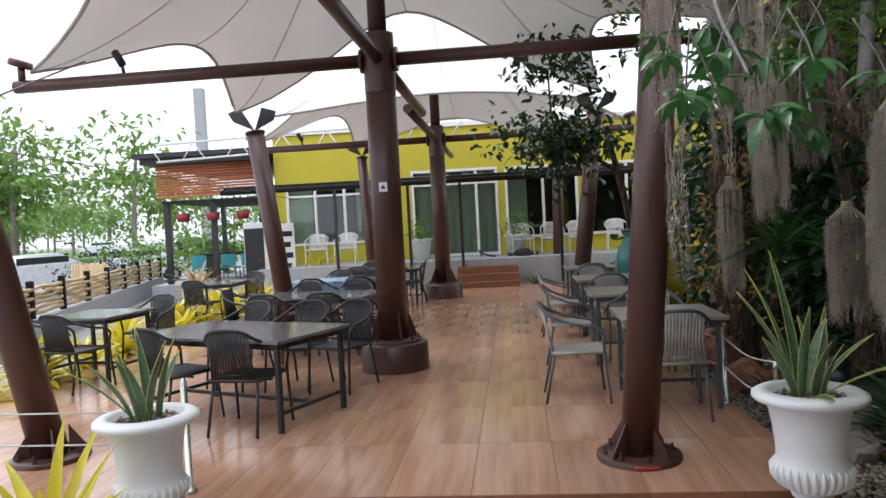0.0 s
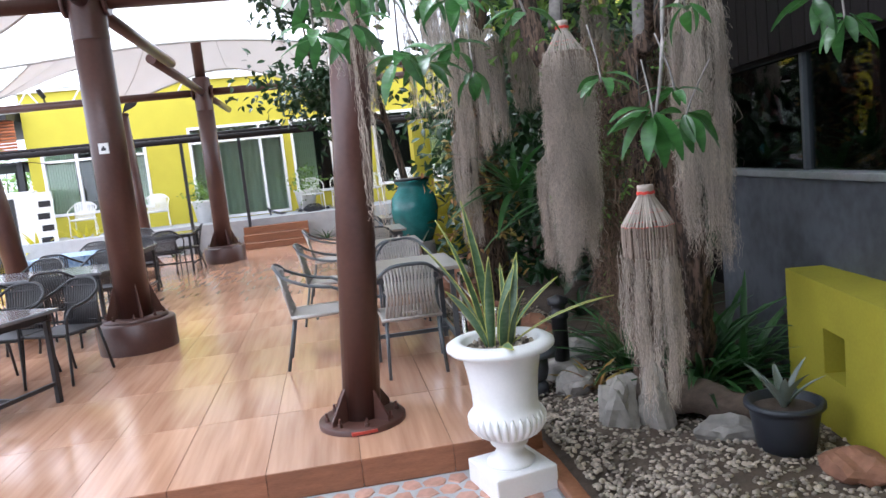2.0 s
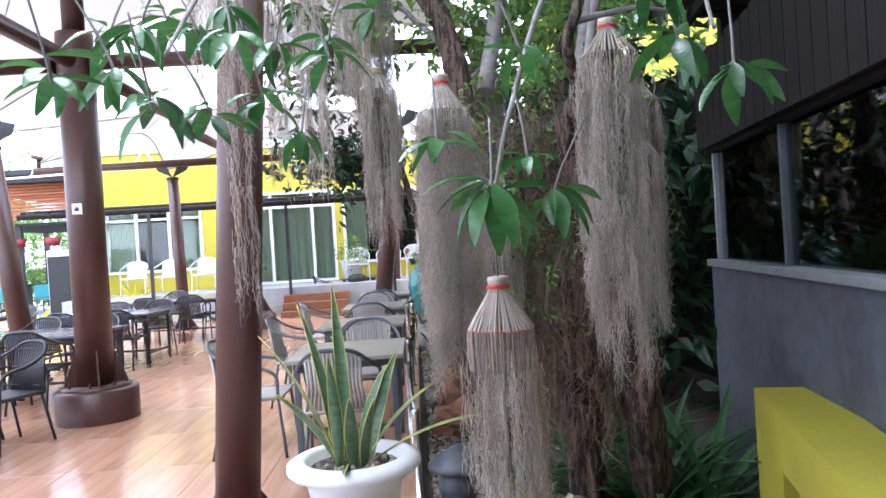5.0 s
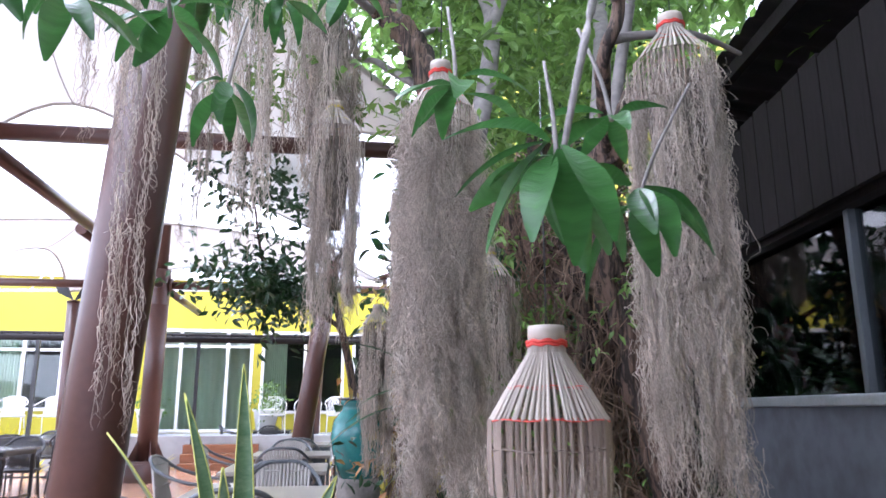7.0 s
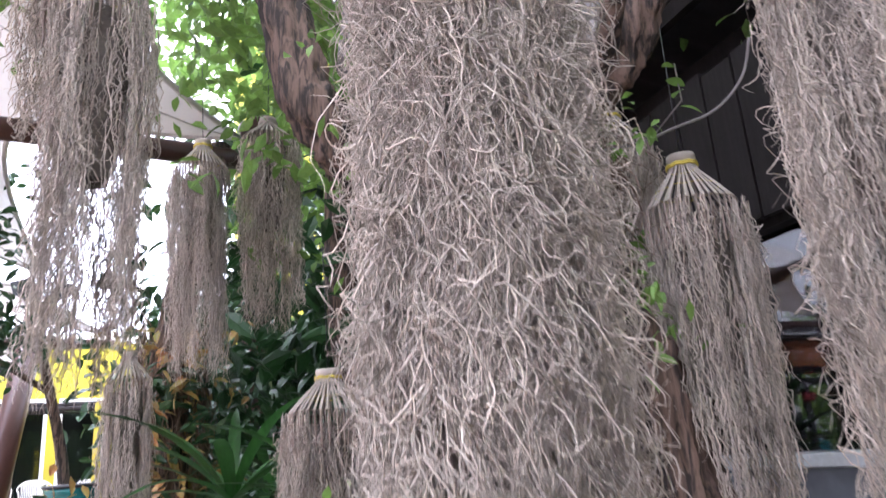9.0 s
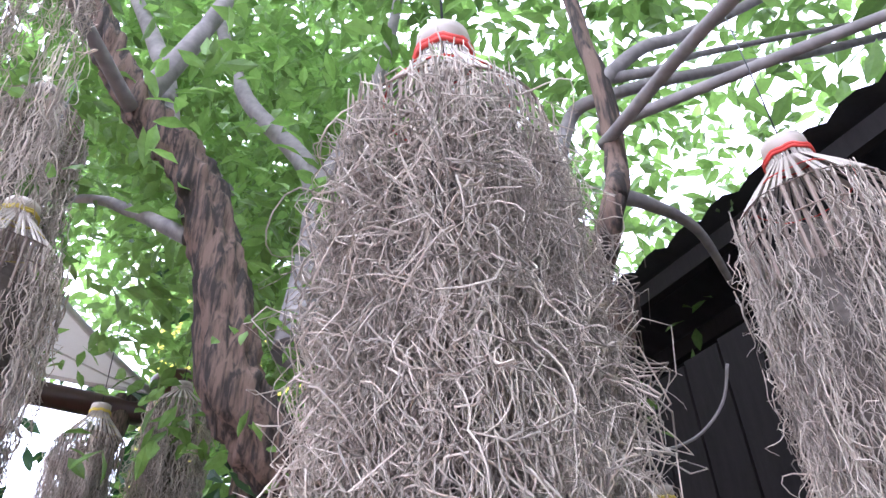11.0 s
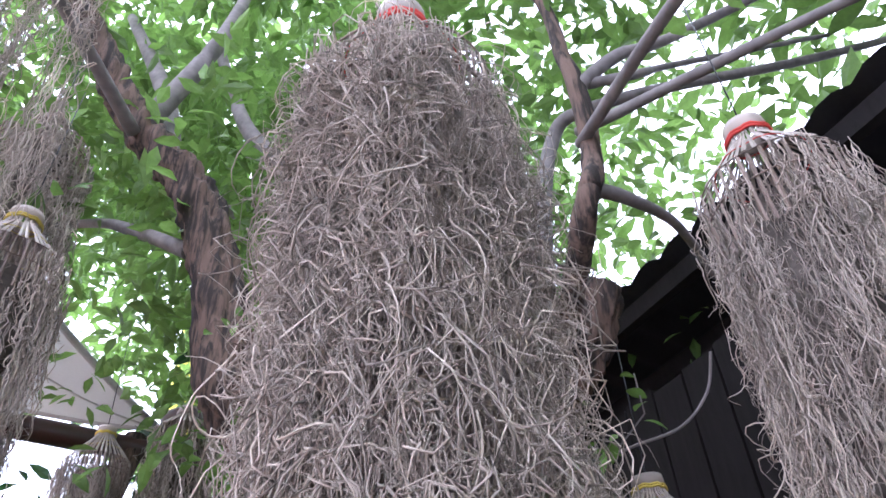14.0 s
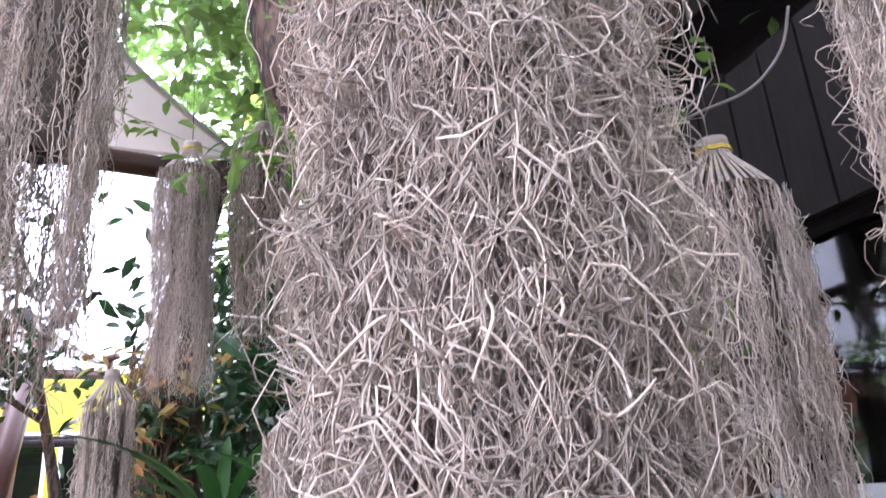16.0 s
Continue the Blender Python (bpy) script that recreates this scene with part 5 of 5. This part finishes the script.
for k, (x, y) in enumerate(((4.1, 6.9), (4.5, 9.6))):
    tr = thing("old_trunk", at(x, y, 0.0), "dark twisted old tree trunk in shade", "tree trunk", "old trunks")
    part("trunk", bar(arc([(0, 0, 0), (0.1, 0.1, 1.2), (-0.2, 0, 2.3), (-0.1, 0.2, 3.6)], 6), [0.2 - 0.004 * i for i in range(19)], 14), M_BARK, tr)

mossy = thing("mossy_trunk", at(2.97, 7.3, 0.0), "brown tree trunk overgrown with small epiphytes", "tree trunk")
part("trunk", bar(arc([(0.05, 0, 0), (0, 0.05, 0.9), (-0.06, 0, 1.7), (0.05, 0.1, 2.6), (0.3, 0.2, 3.6)], 6), [0.17 - 0.004 * i for i in range(25)], 14), M_BARK, mossy)
crown("epiphyte_foliage", mossy, 420, (-0.05, -0.1, 1.6), (0.24, 0.22, 1.0), 0.11, M_BROM, 36)
crown("leafage", mossy, 420, (-0.02, -0.05, 1.9), (0.28, 0.26, 0.9), 0.12, M_DARKLEAF, 37)
rng = np.random.default_rng(78)
th, zz = rng.uniform(0, 6.283, 700), rng.uniform(0.5, 2.4, 700)
rv, rf = strands(rng, np.stack([0.18 * np.cos(th) - 0.02, 0.17 * np.sin(th) + 0.03, zz], 1), rng.uniform(0.15, 0.5, 700), 7, 0.008, 0.025, 0.3, 0.004)
tagged(raw("root_tangle", rv.tolist(), rf.tolist(), M_ROOT, mossy, "hanging dry brown roots"), kind="stuff")

# ---- rocks, driftwood, pebbles ----
for k, (x, y, sx, sy, sz, m) in enumerate(((2.62, 4.6, 0.13, 0.1, 0.12, M_ROCK), (2.75, 4.15, 0.12, 0.13, 0.16, M_ROCK), (2.78, 3.85, 0.12, 0.09, 0.26, M_ROCK), (3.0, 3.45, 0.17, 0.1, 0.1, M_ROCK), (2.6, 3.95, 0.1, 0.12, 0.2, M_ROCK), (3.22, 2.85, 0.17, 0.12, 0.1, M_LATER), (3.3, 3.6, 0.15, 0.12, 0.13, M_ROCK),
                                          (2.72, 6.6, 0.28, 0.24, 0.18, M_LATER), (2.85, 7.4, 0.3, 0.25, 0.3, M_LATER), (2.9, 6.0, 0.22, 0.2, 0.16, M_LATER), (3.0, 8.6, 0.3, 0.3, 0.22, M_LATER), (2.55, 5.2, 0.13, 0.12, 0.08, M_LATER), (3.0, 5.3, 0.2, 0.18, 0.14, M_ROCK), (3.15, 9.8, 0.3, 0.3, 0.2, M_ROCK))):
    r = part("rock", blob(sx, sy, sz, k + 1, 0.5, 3), m)
    r.matrix_basis = at(x, y, 0.035, k * 53)
    tagged(r, "rough pitted red-brown laterite rock in the bed" if m is M_LATER else "rough pale grey garden rock on pebbles", "rock", "garden rocks")
dw = tagged(part("driftwood", bar(arc([(2.85, 4.1, 0.16), (3.05, 3.85, 0.17), (3.2, 3.65, 0.12), (3.3, 3.5, 0.08)], 6), [0.13 - 0.004 * i for i in range(19)], 14), M_WOOD), "weathered brown driftwood log on the stones", "driftwood")
for v in dw.data.vertices:
    v.co += Vector((1, 1, 1)) * 0.025 * noise.noise(v.co * 12)
rng = random.Random(9)
ico = bmesh.new()
bmesh.ops.create_icosphere(ico, subdivisions=1, radius=1)
iv, jf = [v.co.copy() for v in ico.verts], [[v.index for v in f.verts] for f in ico.faces]
ico.free()
V, Fc = [], []
for k in range(9500):
    y = 2.3 + 9 * rng.random() ** 1.8
    x = 2.17 + 0.09 * (y - 4) + (1.5 if y < 4 else 0.95) * rng.random() ** 1.3
    s = rng.uniform(0.006, 0.018)
    m = pose(x, y, 0.06 + 0.05 * noise.noise(((x - 0.09 * (y - 4)) * 1.5, y * 1.5, 0)) + 0.3 * s, rng.uniform(0, 30), rng.uniform(0, 30), rng.uniform(0, 360)) @ Matrix.Diagonal((s * rng.uniform(0.9, 1.6), s, s * rng.uniform(0.5, 0.8), 1))
    b = len(V)
    V += [tuple(m @ v) for v in iv]
    Fc += [tuple(b + i for i in f) for f in jf]
tagged(raw("pebbles", V, Fc, M_PEB, smooth=True), "mixed cream and brown river pebbles", "pebbles", kind="stuff")

# ---- left side: bamboo fence, hut, parking, far trees ----
fence = thing("fence_wall", at(-7.96, 16.7, 0.0, 11.8), "low grey concrete wall topped with woven bamboo", "fence")
part("wall", boxes((-0.1, -6.5, 0, 0.1, 7.2, 0.48)), M_GREYCONC, fence)
for k in range(6):
    n = 56
    part("rail", bar([(0.03 * math.sin(i * 1.57 + 3.14 * k), -6.5 + 13.7 * i / n, 0.56 + 0.085 * k + 0.012 * math.sin(i * 1.1 + 2 * k)) for i in range(n + 1)], 0.034, 6), M_BAMBOO, fence)
for k in range(9):
    part("post", boxes((-0.05, -6.5 + 1.7 * k, 0.48, 0.05, -6.4 + 1.7 * k, 1.12)), M_CHAR, fence)
screen = thing("bamboo_screen", at(-8.55, 17.2, 0.0, -6), "upright pale bamboo pole screen", "screen")
for k in range(13):
    part("pole", bar([(-0.4 + 0.072 * k, 0, 0), (-0.4 + 0.072 * k, 0.01, 1.22 + 0.02 * math.sin(k * 3))], 0.035, 8), M_BAMBOO, screen)
hut = thing("open_pavilion", HOUSE @ pose(-8.0, 1.5, -0.4), "open black steel pavilion with orange slat frieze", "pavilion")
for x in (-0.85, 0.5, 2.1):
    for y in (-1.5, 3.0):
        part("post", boxes((x - 0.07, y - 0.07, 0, x + 0.07, y + 0.07, 2.35)), M_BLACK, hut)
part("roof", boxes((-1.4, -2.3, 3.52, 2.2, 4, 3.65), (-1.25, -2.15, 3.35, 2.2, 3.9, 3.515)), M_ROOF, hut)
for k in range(12):
    part("slat", bar([(-1.0, -1.75, 2.46 + 0.077 * k), (2.2, -1.75, 2.48 + 0.077 * k)], 0.033, 8), M_SLAT, hut)
# pavilion ceiling in the same near-black, shade as colour
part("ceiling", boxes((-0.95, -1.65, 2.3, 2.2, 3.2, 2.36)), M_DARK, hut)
part("floor", boxes((-1.2, -2, -0.4, 2.2, 4, 0.0)), M_GREYCONC, hut)
for k in range(4):
    cc = thing("cafe_chair", HOUSE @ pose(-8.4 + 0.75 * k, 1.2 + 0.4 * (k % 2), -0.5), "turquoise plastic cafe chair in the pavilion", "chair", "turquoise chairs")
    part("seat", boxes((-0.22, -0.22, 0.42, 0.22, 0.22, 0.46), bev=0.01), M_TURQ, cc)
    part("backrest", boxes((-0.22, -0.24, 0.5, 0.22, -0.2, 0.85), bev=0.01), M_TURQ, cc)
    for sx in (-1, 1):
        for sy in (-1, 1):
            part("leg", bar([(sx * 0.19, sy * 0.19, 0), (sx * 0.19, sy * 0.19, 0.42)], 0.015, 6), M_BLACK, cc)
ct = thing("cafe_table", HOUSE @ pose(-8.0, 2.4, -0.4), "long dark table in the pavilion", "table")
part("tabletop", boxes((-0.7, -0.4, 0.72, 1.5, 0.4, 0.76)), M_CHAR, ct)
for x in (-0.6, 1.4):
    part("leg", boxes((x - 0.03, -0.35, 0, x + 0.03, 0.35, 0.72)), M_BLACK, ct)
for k in range(3):
    hp = thing("hanging_planter", HOUSE @ pose(-8.3 + 0.85 * k, -0.2, 1.35), "red hanging flower planter under the pavilion", "planter", "hanging planters")
    part("pot", lathe([(0.0, 0.0), (0.15, 0.0), (0.2, 0.22), (0.0, 0.22)], 14), M_PINK, hp)
    part("wire", bar([(0, 0, 0.2), (0, 0, 0.55)], 0.006, 4), M_BLACK, hp)
kio = thing("drinks_fridge", HOUSE @ pose(-5.75, -1.2, -0.8, 0, 0, 8), "white upright drinks fridge with dark door", "fridge")
part("cabinet", boxes((-0.45, -0.35, 0.05, 0.45, 0.35, 2.0), bev=0.02), M_WHITE, kio)
part("door", boxes((-0.43, -0.375, 0.3, 0.06, -0.352, 1.85)), M_BLACK, kio)
sg = thing("sign_board", HOUSE @ pose(-5.05, -1.5, -0.8, 0, 0, 20), "white stencilled sign board on the ground", "sign")
part("board", boxes((-0.2, -0.03, 0.05, 0.2, 0.03, 1.95)), M_WHITE, sg)
for k in range(6):
    part("mark", boxes((-0.15 + 0.05 * (k % 2), -0.036, 0.2 + 0.28 * k, 0.1 + 0.05 * (k % 2), -0.031, 0.34 + 0.28 * k)), M_BLACK, sg)
bx = make_chair(M_WHITE, M_WHITE, "white plastic garden armchair before the house", 0.6)
bx.name = "garden_armchair"
tagged(bx, group="white armchairs")
put_all(bx, [HOUSE @ pose(x, -0.9, -0.02, 0, 0, 180 + r) for x, r in ((-4.4, 5), (-3.6, -4), (-2.7, 3), (1.1, 2), (1.9, -3), (2.6, 4), (3.6, 0), (4.4, 3), (5.2, -2))])
for k, x in enumerate((-1.6, 0.95)):
    pp = thing("flower_pot", HOUSE @ pose(x, -0.7, -0.02), "white tall pot with a green shrub by the door", "plant pot", "white pots")
    part("pot", lathe([(0.0, 0.0), (0.2, 0.0), (0.28, 0.5), (0.32, 0.52), (0.3, 0.56), (0.0, 0.52)], 20), M_WHITE, pp)
    crown("shrub", pp, 300, (0, 0, 0.75), (0.35, 0.35, 0.35), 0.1, M_LEAF, 300 + k)
for k in range(9):
    rosette("bed_plant", HOUSE @ pose(-4.5 + 1.15 * k + (1.2 if k > 3 else 0), -2.3, -0.75, 0, 0, k * 40), 18, 0.5, 0.05, M_YLEAF if k % 2 else M_DARKLEAF, "yellow-green strap plant in the bed before the house", "plant", 10, 85, 0.8, 400 + k, "bed plants")


def car(m, label, paint):
    e = thing("parked_car", m, label, "car", "parked cars")
    bm = bmesh.new()
    prof = [(-2.1, 0.35), (-2.1, 0.8), (-1.75, 0.92), (-1.2, 0.98), (-0.6, 1.4), (0.7, 1.45), (1.4, 1.02), (2.0, 0.92), (2.15, 0.7), (2.15, 0.35)]
    a = [bm.verts.new((x, -0.82 + (0.12 if z > 1.2 else 0), z)) for x, z in prof]
    b = [bm.verts.new((x, 0.82 - (0.12 if z > 1.2 else 0), z)) for x, z in prof]
    bm.faces.new(a)
    bm.faces.new(b[::-1])
    for i in range(len(prof)):
        bm.faces.new((a[i], b[i], b[(i + 1) % len(prof)], a[(i + 1) % len(prof)]))
    bmesh.ops.bevel(bm, geom=bm.edges[:], offset=0.05, segments=2, affect="EDGES")
    part("body", bm, paint, e)
    for s in (-1, 1):
        part("side_window", boxes((-0.95, s * 0.775 - 0.012, 1.0, 0.95, s * 0.775 + 0.012, 1.33)), M_BLACK, e)
    for x in (-1.35, 1.35):
        for s in (-1, 1):
            w = part("wheel", bar([(x, s * 0.7, 0.32), (x, s * 0.88, 0.32)], 0.32, 20), M_BLACK, e)
            part("rim", bar([(x, s * 0.87, 0.32), (x, s * 0.89, 0.32)], 0.19, 14), M_FRAME, w)
    return e


car(at(-14.2, 24.5, 0, 65), "white parked sedan behind the fence", M_CAR)
car(at(-12.5, 29.0, 0, 25), "white parked hatchback behind the fence", M_CAR)
car(at(-34, 72, 0.4, 5), "white van parked across the road", M_CAR)
car(at(-26, 74, 0.4, 5), "dark pickup parked across the road", M_BLACK)
tagged(part("road", boxes((-200, 52, 0.004, -8, 62, 0.05)), M_ROAD), "grey asphalt road beyond the parking", "road", kind="structure")
tagged(part("lawn", boxes((-200, 62.1, 0.004, 60, 180, 0.4)), M_GRASS), "green verge with trees across the road", "lawn", kind="structure")
for k in range(34):
    rnd = random.Random(500 + k)
    x, y = -70 + 2.6 * k + rnd.uniform(-2, 2), 68 + rnd.uniform(0, 45)
    if k % 5 == 4:
        x, y = -22 + rnd.uniform(-6, 8), 38 + rnd.uniform(0, 8)
    h = rnd.uniform(5, 9)
    tr = thing("roadside_tree", at(x, y, 0), "leafy green roadside tree in haze", "tree", "roadside trees")
    part("trunk", bar(arc([(0, 0, 0), (0.1, 0, h * 0.4), (0.3, 0.2, h * 0.8)], 4), [0.18 - 0.012 * i for i in range(9)], 8), M_BRANCH, tr)
    crown("crown", tr, 700, (0, 0, h * 0.7), (h * 0.45, h * 0.45, h * 0.32), 0.55, M_LEAF, 600 + k, keep=lambda c: c.z > 1.5)
for k in range(12):
    hd = thing("hedge_shrub", at(-10.3 - 0.25 * k, 20.0 + 1.2 * k, 0), "small dark green hedge shrub by the fence", "shrub", "hedge shrubs")
    crown("foliage", hd, 160, (0, 0, 0.7), (0.35, 0.35, 0.7), 0.16, M_DARKLEAF, 700 + k, keep=lambda c: c.z > 0.05)
hedge = thing("flowering_hedge", HOUSE @ pose(-8.8, 5.2, -0.5), "orange-tipped clipped green hedge", "hedge")
crown("foliage", hedge, 3000, (0, 0, 0.9), (4.5, 0.7, 1.0), 0.22, M_LEAF, 720, keep=lambda c: c.z > 0.05)
pole = thing("utility_pole", at(-18, 55, 0), "tall grey concrete utility pole", "pole")
part("shaft", boxes((-0.35, -0.35, 0, 0.35, 0.35, 13)), M_GREYCONC, pole)

# things inside the dark room
for k, (u, v) in enumerate(((1.2, -0.6), (1.4, -2.0), (2.6, -1.0), (2.4, -3.2))):
    it = thing("room_table", ROOM @ pose(u, v, 0.02), "dark dining table inside the restaurant", "table", "indoor tables")
    part("tabletop", boxes((-0.4, -0.4, 1.2, 0.4, 0.4, 1.24)), M_WOOD, it)
    part("leg", boxes((-0.04, -0.04, 0, 0.04, 0.04, 1.2)), M_BLACK, it)
for u, v, z in ((2.2, -1.2, 2.0), (3.1, -2.4, 2.05)):
    lp = thing("pendant_lamp", ROOM @ pose(u, v, z), "small warm pendant lamp in the dark room", "lamp", "pendant lamps")
    part("bulb", lathe([(0.0, -0.03), (0.025, -0.015), (0.03, 0.0), (0.02, 0.02), (0.0, 0.03)], 12), M_WARM, lp)
    part("cord", bar([(0, 0, 0.03), (0, 0, 1.08)], 0.005, 5), M_BLACK, lp)
# self-lit panes on the back shell, no opening or daylight behind them
for k in range(2):
    wd = thing("far_window", ROOM @ pose(4.48, -1.4 - 1.7 * k, 1.3), "glowing pane that stands for a window across the room", "window", "far windows", kind="structure")
    part("pane", boxes((-0.02, -0.25, 0, 0.0, 0.25, 0.9)), M_PANEGLOW, wd)

# ---- floor pieces, last ----
tile = None
for i in range(14):
    for j in range(16):
        m = pose(U0 + 0.25 + 0.5 * i, 0.48 + 0.97 * j, -0.006)
        if tile is None:
            tile = part("tile", boxes((-0.2485, -0.483, -0.006, 0.2485, 0.483, 0.006), bev=0.0015), M_TILE, deck)
            o = tile
        else:
            o = tile.copy()
            scene.collection.objects.link(o)
        o.matrix_basis = m
rt = None
for i in range(14):
    o = part("riser_tile", boxes((-0.2485, -0.012, -0.155, 0.2485, 0.0, -0.002), bev=0.0015), M_RISER, deck) if rt is None else rt.copy()
    if rt is None:
        rt = o
    else:
        scene.collection.objects.link(o)
    o.matrix_basis = pose(U0 + 0.25 + 0.5 * i, 0.0, 0)
pav = tagged(part("pavement", boxes((-4, -3.4, 0.002, 2.02, -0.02, 0.006)), M_GREYCONC), "pinkish stamped stone paving before the terrace", "pavement", kind="structure")
pav.matrix_basis = pose(0, 4.05, 0, 0, 0, -TURNED)
rnd = random.Random(4)
for i in range(30):
    for j in range(9):
        n = rnd.randint(5, 7)
        bm = bmesh.new()
        r0 = 0.062
        vs = [bm.verts.new((r0 * rnd.uniform(0.8, 1.12) * math.cos(6.283 * k / n), r0 * rnd.uniform(0.8, 1.12) * math.sin(6.283 * k / n), 0)) for k in range(n)]
        top = [bm.verts.new((v.co.x * 0.93, v.co.y * 0.93, 0.006)) for v in vs]
        bm.faces.new(top)
        for k in range(n):
            bm.faces.new((vs[k], vs[(k + 1) % n], top[(k + 1) % n], top[k]))
        part("paving_stone", bm, M_PAVE, pav).matrix_basis = pose(1.95 - 0.125 * i - (0.06 if j % 2 else 0), -0.1 - 0.115 * j, 0.006, 0, 0, rnd.uniform(0, 60))
